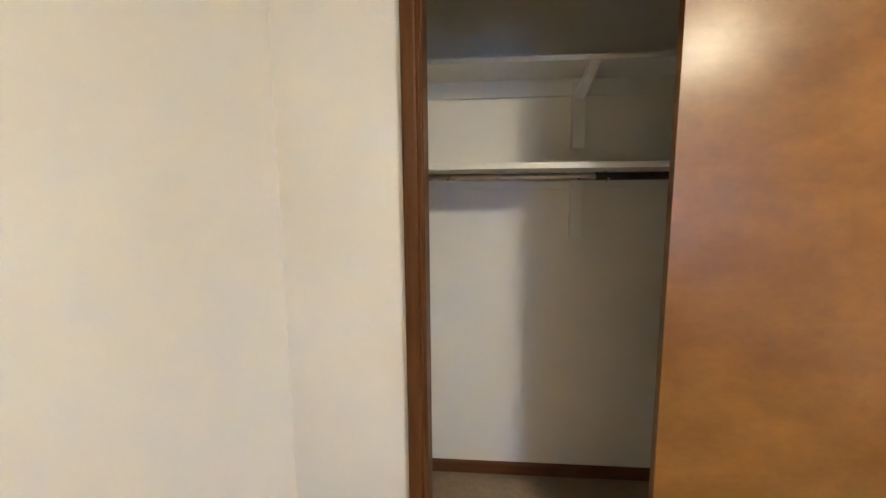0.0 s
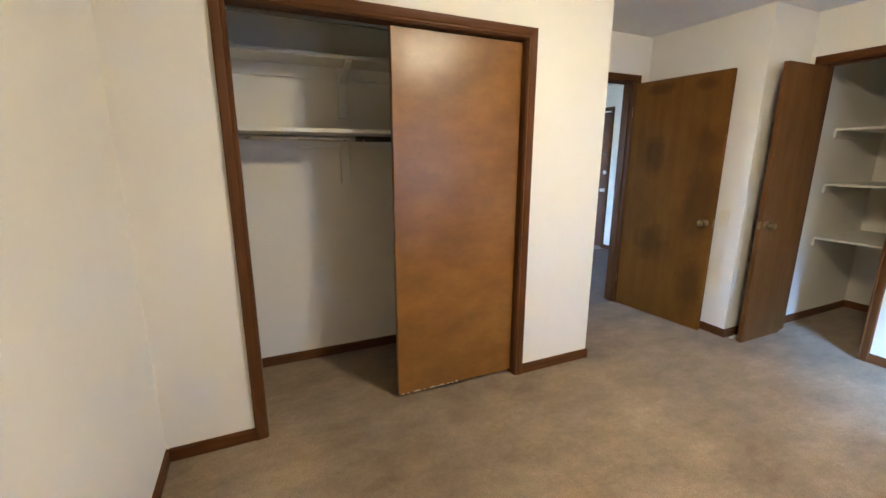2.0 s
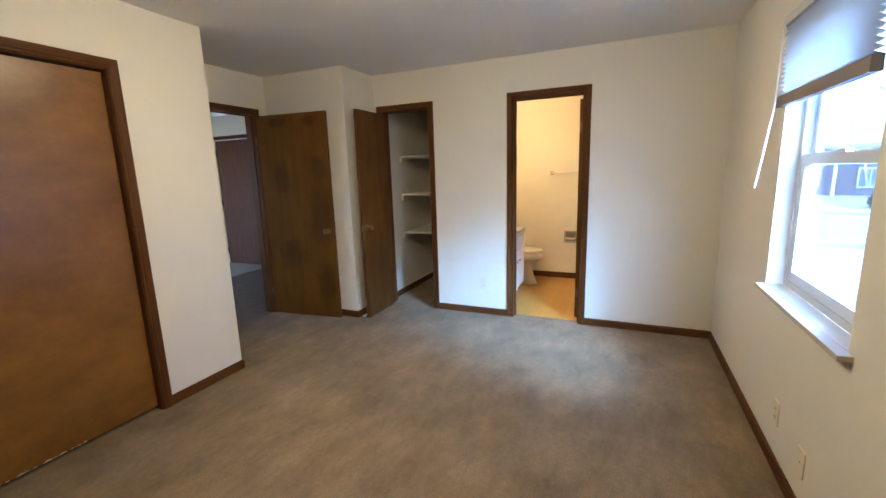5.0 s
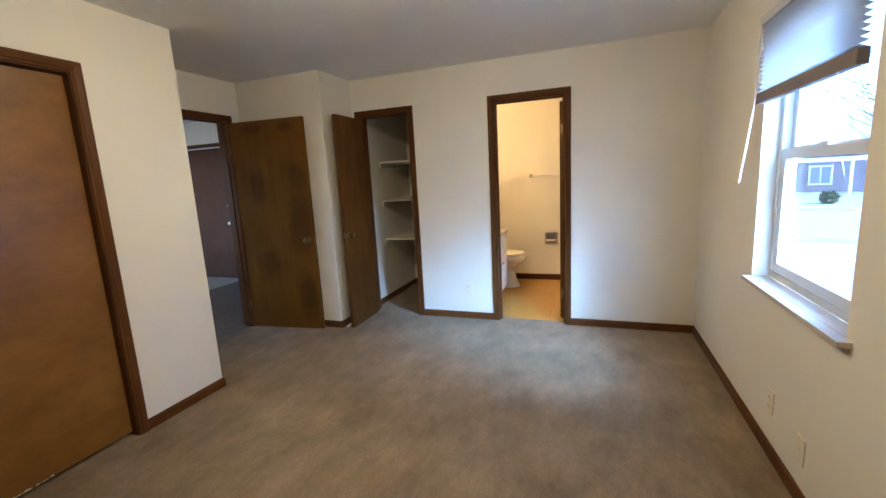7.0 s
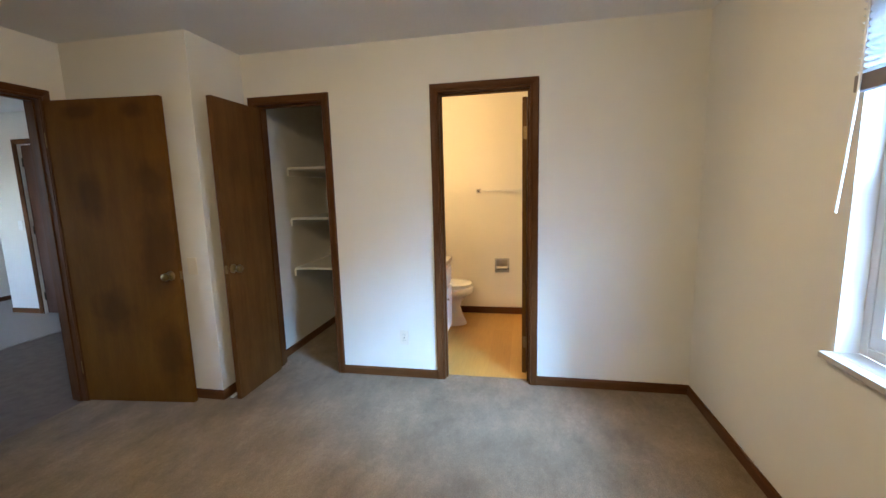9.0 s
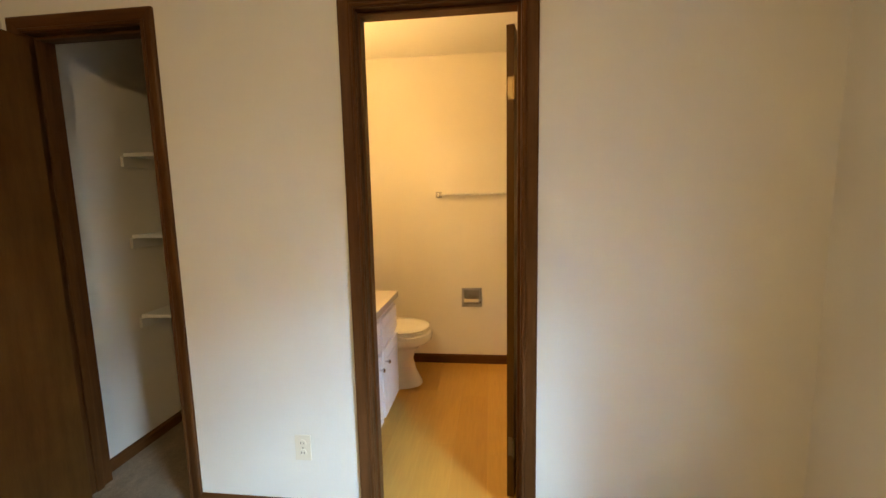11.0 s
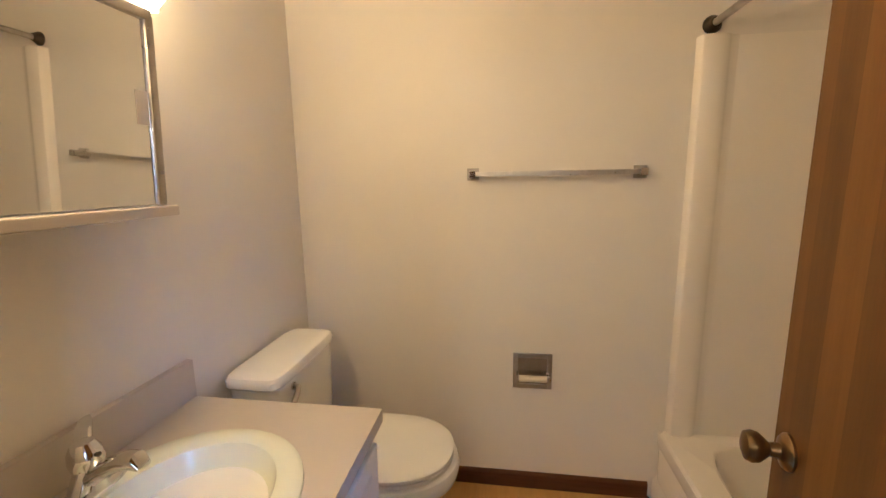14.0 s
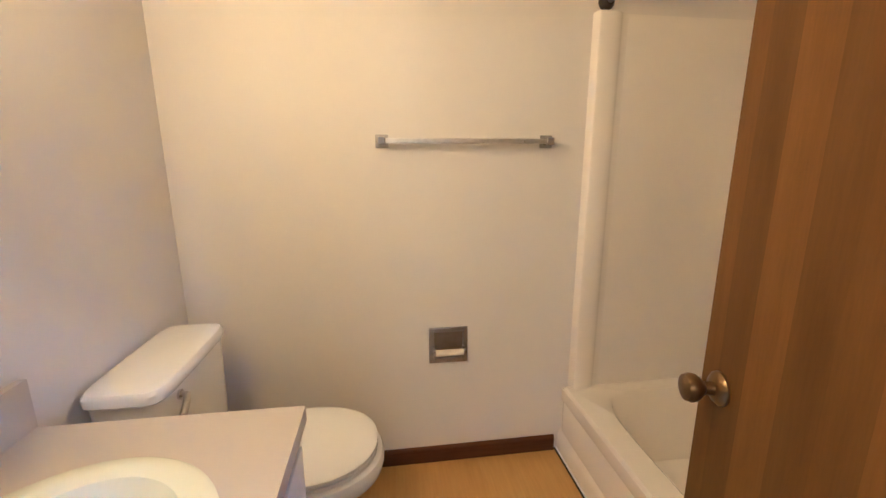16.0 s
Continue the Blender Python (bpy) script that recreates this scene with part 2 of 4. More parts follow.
PANE_DARK = paint("dark_house_pane", (0.10, 0.12, 0.14), (0.15, 0.17, 0.20), 0.15)


# ---- mesh helpers ----
def obj(name, bm, material, parent=None, label="", smooth=False):
    bmesh.ops.recalc_face_normals(bm, faces=bm.faces)
    me = bpy.data.meshes.new(name)
    bm.to_mesh(me)
    bm.free()
    if smooth:
        for p in me.polygons:
            p.use_smooth = True
        me.set_sharp_from_angle(angle=radians(38))
    me.materials.append(material)
    ob = new(name, me)
    if parent:
        ob.parent = parent
    if label:
        ob["label"] = label
    return ob


def part(name, bm, material, parent, label="", smooth=False):
    return obj(name, bm, material, parent, label, smooth)


def thing(name, label, category, group="", kind=""):
    return tagged(new(name), label, category, group, kind)


def box(bm, x0, x1, y0, y1, z0, z1, bevel=0.0, m=None, segs=2):
    vs = [bm.verts.new((x, y, z)) for x in (x0, x1) for y in (y0, y1) for z in (z0, z1)]
    fs = [bm.faces.new([vs[i] for i in q]) for q in ((0, 1, 3, 2), (4, 6, 7, 5), (0, 4, 5, 1), (2, 3, 7, 6), (0, 2, 6, 4), (1, 5, 7, 3))]
    if bevel:
        es = list({e for f in fs for e in f.edges})
        got = bmesh.ops.bevel(bm, geom=es, offset=bevel, segments=segs, profile=0.6, affect="EDGES")
        vs = list({v for f in got["faces"] for v in f.verts} | {v for v in vs if v.is_valid})
    if m is not None:
        for v in vs:
            v.co = m @ v.co
    return bm


def boxes(*rows, bevel=0.0, m=None):
    bm = bmesh.new()
    for r in rows:
        box(bm, *r, bevel=bevel, m=m)
    return bm


def loft(bm, rings, cap0=True, cap1=True, closed=True):
    rows = [[bm.verts.new(p) for p in ring] for ring in rings]
    n = len(rows[0])
    for a, b in zip(rows, rows[1:]):
        for i in range(n if closed else n - 1):
            j = (i + 1) % n
            bm.faces.new((a[i], a[j], b[j], b[i]))
    if cap0:
        bm.faces.new(rows[0][::-1])
    if cap1:
        bm.faces.new(rows[-1])
    return bm


def oval(cx, cy, z, rx, ry, n=48, power=2.0):
    pts = []
    for i in range(n):
        a = 2 * math.pi * i / n
        c, s = math.cos(a), math.sin(a)
        pts.append((cx + rx * math.copysign(abs(c) ** (2 / power), c), cy + ry * math.copysign(abs(s) ** (2 / power), s), z))
    return pts


def lathe(profile, m, segs=24):
    """A turned body: profile of (radius, height) along the local z of m."""
    bm = bmesh.new()
    rings = [[m @ Vector((r * math.cos(2 * math.pi * i / segs), r * math.sin(2 * math.pi * i / segs), h)) for i in range(segs)] for r, h in profile]
    return loft(bm, rings)


def tube(points, r, segs=12):
    bm = bmesh.new()
    pts = [Vector(p) for p in points]
    rings = []
    for i, p in enumerate(pts):
        d = (pts[min(i + 1, len(pts) - 1)] - pts[max(i - 1, 0)]).normalized()
        q = d.to_track_quat("Z", "Y").to_matrix()
        rings.append([p + q @ Vector((r * math.cos(2 * math.pi * k / segs), r * math.sin(2 * math.pi * k / segs), 0)) for k in range(segs)])
    return loft(bm, rings)


def structure(name, bm, material, label, category):
    return tagged(obj(name, bm, material), label, category, kind="structure")


CASING = ((0, 0), (0, 0.009), (0.004, 0.0125), (0.011, 0.0125), (0.015, 0.009), (0.021, 0.0125), (0.040, 0.017), (0.051, 0.018), (0.057, 0.015), (0.057, 0))


def casing(P, s0, s1, top, parent, left=True, right=True, z0=0.0):
    """Three mitred lengths of moulded casing round an opening; P(s, z, proud) gives the place."""
    path = [((s0, z0), (-1, 0)), ((s0, top), (-1, 1)), ((s1, top), (1, 1)), ((s1, z0), (1, 0))]
    for i, use in enumerate((left, True, right)):
        if not use:
            continue
        bm = bmesh.new()
        loft(bm, [[P(a[0] + o[0] * u, a[1] + o[1] * u, v) for u, v in CASING] for a, o in (path[i], path[i + 1])])
        part("casing", bm, TRIM_H if i == 1 else TRIM, parent)


def baseboard(runs, label="dark walnut-stained wooden baseboard along the wall", h=0.066):
    """Baseboard runs; each run has its own P(s, z, proud) and ends."""
    prof = ((0, 0), (0, 0.012), (h - 0.014, 0.012), (h - 0.004, 0.008), (h, 0.004), (h, 0))
    for Pf, a, b in runs:
        bm = bmesh.new()
        loft(bm, [[Pf(s, z, v) for z, v in prof] for s in (a, b)])
        structure("baseboard", bm, TRIM_H, label, "baseboard")


def knob(parent_name, m, material, parent, label=""):
    """A round door knob on its rose, along the local z of m."""
    part(parent_name, lathe(((0.031, 0), (0.031, 0.004), (0.026, 0.010), (0.013, 0.014), (0.011, 0.028), (0.017, 0.034), (0.0245, 0.043), (0.0265, 0.053), (0.023, 0.062), (0.012, 0.066)), m, 28), material, parent, label, True)


def facing(place, way):
    """A pose at place whose local z points along way."""
    return Matrix.Translation(place) @ Vector(way).to_track_quat("Z", "Y").to_matrix().to_4x4()


# ---- the rooms ----
H = 2.44          # ceiling
XE, XW = 0.0, -4.34   # bedroom east and west faces
YS, YC, YR = -1.735, 1.625, 2.40   # window wall, closet wall, wall of the entry door
XB, YN = 1.705, 0.605  # bathroom far wall and north wall
XD = 1.07         # hall wall with the front door
T = 0.12
TOP = H + 0.12


def on_east(s, z, v):
    return (XE - v, s, z)


def on_closet(s, z, v):
    return (s, YC - v, z)


def on_entry(s, z, v):
    return (s, YR - v, z)


WIN = (-2.145, -1.235, 0.805, 2.10)
BATH_OP = (-0.672, -0.061, 2.069)
LIN_OP = (0.808, 1.332, 2.069)
CLO_OP = (-3.894, -2.394, 2.050)
ENT_OP = (-1.46, -0.69, 2.055)

structure("wall_south", boxes((XW - T, WIN[0], YS - 0.16, YS, -0.5, TOP), (WIN[1], XB + T, YS - 0.16, YS, -0.5, TOP),
                              (WIN[0], WIN[1], YS - 0.16, YS, -0.5, WIN[2] - 0.02), (WIN[0], WIN[1], YS - 0.16, YS, WIN[3], TOP)), WALL,
          "cream painted wall around the bedroom window", "wall")
structure("wall_west", boxes((XW - T, XW, YS, YR + 0.05, 0, TOP)), WALL, "plain cream painted bedroom wall", "wall")
structure("wall_closet", boxes((XW, CLO_OP[0] - 0.02, YC, YC + 0.11, 0, TOP), (CLO_OP[1] + 0.02, -1.78, YC, YC + 0.11, 0, TOP),
                               (CLO_OP[0] - 0.02, CLO_OP[1] + 0.02, YC, YC + 0.11, CLO_OP[2] + 0.02, TOP)), WALL, "cream painted wall around the sliding closet", "wall")
structure("wall_closet_side", boxes((-1.89, -1.78, YC + 0.11, YR, 0, TOP)), WALL, "cream painted end wall of the closet", "wall")
structure("wall_closet_back", boxes((XW, -1.89, YR + 0.012, YR + 0.12, 0, TOP)), WALL, "cream painted back wall inside the closet", "wall")
structure("wall_entry", boxes((-1.89, ENT_OP[0] - 0.02, YR, YR + T, 0, TOP), (ENT_OP[1] + 0.02, -0.52, YR, YR + T, 0, TOP),
                              (ENT_OP[0] - 0.02, ENT_OP[1] + 0.02, YR, YR + T, ENT_OP[2] + 0.02, TOP)), WALL, "cream painted wall around the bedroom doorway", "wall")
structure("wall_jog", boxes((-0.52, -0.41, 1.43, YR + T, 0, TOP), (-0.41, XE + T, 1.43, 1.54, 0, TOP)), WALL, "cream painted boxed-out wall corner", "wall")
structure("wall_east", boxes((XE, XE + T, YS, BATH_OP[0] - 0.02, 0, TOP), (XE, XE + T, BATH_OP[1] + 0.02, LIN_OP[0] - 0.02, 0, TOP), (XE, XE + T, LIN_OP[1] + 0.02, 1.43, 0, TOP),
                             (XE, XE + T, BATH_OP[0] - 0.02, BATH_OP[1] + 0.02, BATH_OP[2] + 0.02, TOP), (XE, XE + T, LIN_OP[0] - 0.02, LIN_OP[1] + 0.02, LIN_OP[2] + 0.02, TOP)), WALL,
          "cream painted wall around the bathroom and linen closet doorways", "wall")
structure("wall_linen", boxes((XE + T, 1.36, 1.40, 1.43, 0, TOP), (1.26, 1.36, YN + 0.10, 1.40, 0, TOP)), WALL, "pale painted walls inside the linen closet", "wall")
structure("wall_bath_north", boxes((XE + T, XB + T, YN, YN + 0.10, 0, TOP)), BATH_WALL, "warm white painted bathroom wall behind the vanity", "wall")
structure("wall_bath_east", boxes((XB, XB + T, YS, YN, 0, TOP)), BATH_WALL, "warm white painted bathroom wall with the towel bar", "wall")
structure("wall_hall_east", boxes((XD, XD + T, 1.55, 4.36, 0, TOP), (XD, XD + T, 5.25, 5.75, 0, TOP), (XD, XD + T, 4.36, 5.25, 2.07, TOP), (XD + T, 3.4, 5.63, 5.75, 0, TOP)), WALL,
          "off-white hall wall around the front door", "wall")
structure("wall_living_north", boxes((-3.2, 3.5, 6.62, 6.74, 0, TOP)), WALL, "off-white far wall of the living room", "wall")
structure("wall_living_east", boxes((3.4, 3.5, 5.75, 6.62, 0, TOP)), WALL, "plain off-white living room wall", "wall")
structure("wall_living_west", boxes((-3.2, -3.1, YR + 0.15, 4.5, 0, TOP), (-3.2, -3.1, 5.8, 6.62, 0, TOP), (-3.2, -3.1, 4.5, 5.8, 0, 0.9), (-3.2, -3.1, 4.5, 5.8, 2.05, TOP)), WALL,
          "off-white living room wall with a window opening", "wall")
structure("ceiling", boxes((XW - T, XB + T, YS, YR + T, H, H + 0.1)), CEIL, "off-white textured ceiling", "ceiling")
structure("ceiling_hall", boxes((-3.2, 3.5, YR + T, 6.74, H, H + 0.1)), CEIL, "off-white textured hall ceiling", "ceiling")
structure("floor", boxes((XW, 0.075, YS, YR + 0.02, -0.10, 0.0), (0.075, 1.30, YN + 0.10, 1.40, -0.10, 0.0)), CARPET, "worn taupe cut-pile bedroom carpet", "floor")
structure("floor_hall", boxes((-3.1, XD, YR + 0.02, 4.30, -0.10, -0.006)), HALL_VINYL, "dark brown vinyl hall floor", "floor")
structure("floor_living", boxes((-3.1, 3.4, 4.30, 6.62, -0.10, 0.004)), HALL_CARPET, "light beige living room carpet", "floor")
bath_floor = structure("floor_bath", boxes((0.075, XB, YS, YN + 0.09, -0.10, -0.0075)), PLANK, "honey-coloured wood-look vinyl plank bathroom floor", "floor")

# baseboards
S = lambda s, z, v: (s, YS + v, z)
W = lambda s, z, v: (XW + v, s, z)
baseboard([
    (on_east, YS + 0.012, BATH_OP[0] - 0.061), (on_east, BATH_OP[1] + 0.061, LIN_OP[0] - 0.061), (S, XW + 0.012, XE), (W, YS, YC), (on_closet, XW + 0.012, CLO_OP[0] - 0.061),
    (on_closet, CLO_OP[1] + 0.061, -1.78), (lambda s, z, v: (-1.78 + v, s, z), YC - 0.012, YR), (lambda s, z, v: (-0.52 - v, s, z), 1.418, YR), (lambda s, z, v: (s, 1.43 - v, z), -0.52, XE)])
baseboard([(lambda s, z, v: (s, YR + 0.012 - v, z), XW, -1.89), (lambda s, z, v: (XW + v, s, z), YC + 0.11, YR), (lambda s, z, v: (-1.89 - v, s, z), YC + 0.11, YR)],
          "dark wooden baseboard inside the closet")
baseboard([(lambda s, z, v: (s, 1.40 - v, z), XE + T, 1.26), (lambda s, z, v: (1.26 - v, s, z), YN + 0.10, 1.388)], "dark wooden baseboard inside the linen closet")
baseboard([(lambda s, z, v: (XB - v, s, z - 0.004), -0.895, YN)], "brown wooden baseboard along the bathroom wall", 0.075)
baseboard([(lambda s, z, v: (XD - v, s, z), YR + T, 4.30), (lambda s, z, v: (XD - v, s, z), 5.31, 5.75), (lambda s, z, v: (s, 6.62 - v, z), -3.1, 3.4)], "dark wooden baseboard along the hall wall")


# door frames
def door_frame(name, P, op, depth, label, stop=True):
    e = thing(name, label, "door frame", kind="structure")
    s0, s1, top = op
    casing(P, s0 - 0.004, s1 + 0.004, top + 0.004, e)

    def jb(a0, a1, z0, z1, v0, v1):
        bm = bmesh.new()
        p, q = Vector(P(a0, z0, v0)), Vector(P(a1, z1, v1))
        box(bm, *(f(p[i], q[i]) for i in range(3) for f in (min, max)), bevel=0.001)
        return bm
    part("jamb", jb(s0 - 0.02, s0, 0, top + 0.02, 0.002, -depth - 0.002), TRIM, e)
    part("jamb", jb(s1, s1 + 0.02, 0, top + 0.02, 0.002, -depth - 0.002), TRIM, e)
    part("jamb", jb(s0, s1, top, top + 0.02, 0.002, -depth - 0.002), TRIM_H, e)
    if stop:
        part("door_stop", jb(s0, s0 + 0.011, 0, top, -0.035, -0.070), TRIM, e)
        part("door_stop", jb(s1 - 0.011, s1, 0, top, -0.035, -0.070), TRIM, e)
        part("door_stop", jb(s0 + 0.011, s1 - 0.011, top - 0.011, top, -0.035, -0.070), TRIM_H, e)
    return e


f_bath = door_frame("door_frame_bath", on_east, BATH_OP, T, "dark walnut-stained moulded frame of the bathroom doorway")
casing(lambda s, z, v: (XE + T + v, s, z), BATH_OP[0] - 0.004, BATH_OP[1] + 0.004, BATH_OP[2] + 0.004, f_bath)
part("strike_plate", boxes((0.052, 0.108, BATH_OP[1] - 0.0012, BATH_OP[1] - 0.0002, 0.88, 0.94)), BRASS, f_bath)
door_frame("door_frame_linen", on_east, LIN_OP, T, "narrow dark walnut-stained frame of the linen closet doorway")
door_frame("door_frame_closet", on_closet, CLO_OP, 0.11, "dark walnut-stained moulded frame of the wide sliding closet", stop=False)
door_frame("door_frame_entry", on_entry, ENT_OP, T, "dark walnut-stained frame of the open bedroom doorway")
f_front = thing("door_frame_front", "dark brown frame of the front door in the hall", "door frame", kind="structure")
casing(lambda s, z, v: (XD - v, s, z), 4.36, 5.25, 2.07, f_front)


# doors
def slab_door(name, label, hinge_at, angle, width, thick, top, material, knob_mat, faces=(1, 1), knob_z=0.915, backset=0.06):
    """A flush slab hung at hinge_at; local x runs from hinge to latch, local y through its thickness."""
    m = Matrix.Translation((*hinge_at, 0)) @ Matrix.Rotation(radians(angle), 4, "Z")
    d = thing(name, label, "door")
    part("slab", boxes((0, width, 0, thick, 0.004, top), bevel=0.0015, m=m), material, d)
    kx = width - backset
    if faces[0]:
        knob("knob", m @ facing((kx, 0, knob_z), (0, -1, 0)), knob_mat, d, "round metal door knob")
    if faces[1]:
        knob("knob", m @ facing((kx, thick, knob_z), (0, 1, 0)), knob_mat, d, "round metal door knob")
    part("latch_plate", boxes((width, width + 0.001, thick * 0.5 - 0.011, thick * 0.5 + 0.011, knob_z - 0.028, knob_z + 0.028), m=m), knob_mat, d)
    return d, m


bath_door, m = slab_door("door_bath", "honey-brown banded veneer door standing open into the bathroom", (0.168, -0.655), -12.5, 0.60, 0.031, 2.045, BATH_DOOR, BRASS, knob_z=0.918)
for z in (0.25, 1.80):
    part("hinge", boxes((-0.0015, 0.0, 0.006, 0.025, z - 0.042, z + 0.046), m=m), BRASS, bath_door)
    part("hinge_knuckle", lathe(((0.0065, -0.046), (0.0065, 0.046)), m @ Matrix.Translation((-0.006, -0.003, z)), 12), BRASS, bath_door)
entry_door, m = slab_door("door_entry", "scuffed olive-brown flush door with dark smudges, standing open", (-0.678, 2.392), -84.5, 0.80, 0.035, 2.045, ENTRY, BRASS, knob_z=0.90, faces=(1, 0))
for z in (0.25, 1.80):
    part("hinge_knuckle", lathe(((0.0065, -0.046), (0.0065, 0.046)), m @ Matrix.Translation((-0.006, -0.003, z)), 12), BRASS, entry_door)
linen_door, m = slab_door("door_linen", "narrow dark brown flush door standing open beside the linen closet", (-0.016, 1.297), 180, 0.495, 0.035 * -1, 2.045, LINEN_DOOR, BRASS, knob_z=0.925, faces=(0, 0), backset=0.045)
knob("knob", facing((-0.465, 1.297, 0.925), (0, -1, 0)), BRASS, linen_door, "round brass door knob")
front_door, m = slab_door("door_front", "closed dull brown front door in the hall", (1.105, 5.245), -90, 0.88, 0.04, 2.06, FRONT_DOOR, BAR_CHROME, faces=(1, 0), knob_z=0.90)
part("deadbolt", lathe(((0.03, 0), (0.03, 0.012), (0.022, 0.018), (0.012, 0.024)), facing((1.105, 4.43, 1.17), (-1, 0, 0)), 20), BAR_CHROME, front_door, smooth=True)
part("chain_plate", boxes((1.093, 1.105, 4.40, 4.50, 1.44, 1.465), bevel=0.002), BRONZE, front_door)
for z in (0.22, 1.05, 1.86):
    part("hinge", boxes((1.094, 1.104, 5.235, 5.252, z - 0.05, z + 0.05), bevel=0.002), BRONZE, front_door)

sl = thing("sliding_door", "glossy amber-brown flush sliding closet door with a chipped bottom edge", "door")
slab = part("slab", boxes((-3.172, -2.39, 1.668, 1.702, 0.022, 2.043), bevel=0.0015), SLIDER, sl)
rng = random.Random(4)
for i in range(11):
    x = -3.14 + i * 0.035 + rng.uniform(-0.012, 0.012)
    w, h = rng.uniform(0.008, 0.024), rng.uniform(0.004, 0.011)
    bm = bmesh.new()
    loft(bm, [[(x - w, yy, 0.0225), (x + w, yy, 0.0225), (x + w * 0.6, yy, 0.022 + h * 0.7), (x - w * 0.1, yy, 0.022 + h), (x - w * 0.7, yy, 0.022 + h * 0.5)] for yy in (1.6665, 1.6690)])
    part("chip", bm, IVORY, slab)
part("hanger", boxes((-3.05, -2.97, 1.703, 1.708, 1.98, 2.06)), NICKEL, sl)
track = thing("sliding_track", "metal track under the head of the sliding closet", "track")
# Dark grey metal keeps the rail faint under the head.
part("rail", boxes((-3.888, -2.402, 1.706, 1.730, 2.034, 2.048)), metal("dark_track_metal", (0.20, 0.185, 0.165), 0.5), track)

# ---- closet ----
def shelf_board(name, label, x0, x1, y0, y1, z, t=0.02):
    s = thing(name, label, "shelf")
    part("board", boxes((x0, x1, y0, y1, z - t, z), bevel=0.002), WHITE_PAINT, s)
    return s


BACK = YR + 0.012
CSHELF = [("closet_shelf", "painted off-white closet shelf above the clothes rail", 1.567, 1.985), ("closet_shelf", "painted off-white upper closet shelf", 1.987, 2.126)]
for nm, lb, z, yf in CSHELF:
    s = shelf_board(nm, lb, XW, -1.89, yf, BACK, z, 0.022)
    part("cleat", boxes((XW, -1.89, BACK - 0.018, BACK, z - 0.022 - 0.075, z - 0.022), bevel=0.002), WHITE_PAINT, s)
    part("cleat", boxes((XW, XW + 0.018, yf + 0.02, BACK - 0.018, z - 0.022 - 0.075, z - 0.022), bevel=0.002), WHITE_PAINT, s)
    part("cleat", boxes((-1.908, -1.89, yf + 0.02, BACK - 0.018, z - 0.022 - 0.075, z - 0.022), bevel=0.002), WHITE_PAINT, s)
    b = part("bracket", boxes((-3.31, -3.25, BACK - 0.030, BACK, z - 0.33, z - 0.022), bevel=0.003), WHITE_PAINT, s)
    if z < 1.8:
        continue
    bm = bmesh.new()
    loft(bm, [[(x, BACK - 0.020, z - 0.120), (x, BACK - 0.020, z - 0.092), (x, yf + 0.05, z - 0.0225), (x, yf + 0.02, z - 0.0225), (x, yf + 0.02, z - 0.032)] for x in (-3.300, -3.262)])
    part("arm", bm, WHITE_PAINT, b)
rail = thing("clothes_rail", "worn chrome clothes rail under the closet shelf", "rail")
part("pole", tube([(XW, 2.20, 1.525), (-3.2, 2.20, 1.520), (-1.89, 2.20, 1.525)], 0.015, 16), DULL_CHROME, rail, smooth=True)
# Right part of the pole: darker and slightly thicker.
part("pole_dark_end", tube([(-3.25, 2.20, 1.521), (-1.89, 2.20, 1.525)], 0.0165, 16), BRONZE, rail, smooth=True)
part("socket", lathe(((0.026, 0), (0.026, 0.012), (0.02, 0.014)), facing((XW, 2.20, 1.525), (1, 0, 0)), 16), DULL_CHROME, rail)
part("socket", lathe(((0.026, 0), (0.026, 0.012), (0.02, 0.014)), facing((-1.89, 2.20, 1.525), (-1, 0, 0)), 16), DULL_CHROME, rail)
part("hook", tube([(-3.20, 2.225, 1.545), (-3.20, 2.20, 1.500), (-3.20, 2.178, 1.512)], 0.004, 8), DULL_CHROME, rail)

# ---- linen closet ----
for z in (0.75, 1.20, 1.64):
    s = tagged(shelf_board("linen_shelf", "white painted linen closet shelf on wooden cleats", 0.47, 1.26, YN + 0.10, 1.40, z, 0.019), group="linen closet shelves")
    part("cleat", boxes((0.45, 1.26, 1.382, 1.40, z - 0.019 - 0.055, z - 0.019), bevel=0.002), WHITE_PAINT, s)
    part("cleat", boxes((1.242, 1.26, YN + 0.12, 1.382, z - 0.019 - 0.055, z - 0.019), bevel=0.002), WHITE_PAINT, s)

# ---- bedroom window ----
win = thing("window_1", "white vinyl double-hung window with a deep painted sill", "window", kind="structure")
x0, x1, z0, z1 = WIN
YF = YS - 0.075
for nm, r in (("window_frame", (x0, x0 + 0.035, YF - 0.07, YF, z0, z1)), ("window_frame", (x1 - 0.035, x1, YF - 0.07, YF, z0, z1)),
              ("window_frame", (x0 + 0.035, x1 - 0.035, YF - 0.07, YF, z0, z0 + 0.035)), ("window_frame", (x0 + 0.035, x1 - 0.035, YF - 0.07, YF, z1 - 0.035, z1))):
    part(nm, boxes(r, bevel=0.003), VINYL_FRAME, win)


def sash(y0, y1, za, zb, glass_y):
    a, b = x0 + 0.036, x1 - 0.036
    s = part("sash", boxes((a, a + 0.045, y0, y1, za, zb), (b - 0.045, b, y0, y1, za, zb), (a + 0.045, b - 0.045, y0, y1, za, za + 0.05), (a + 0.045, b - 0.045, y0, y1, zb - 0.045, zb)), VINYL_FRAME, win)
    g = part("pane", boxes((a + 0.044, b - 0.044, glass_y, glass_y + 0.004, za + 0.049, zb - 0.044)), GLASS, s)
    g.visible_shadow = False
    return s


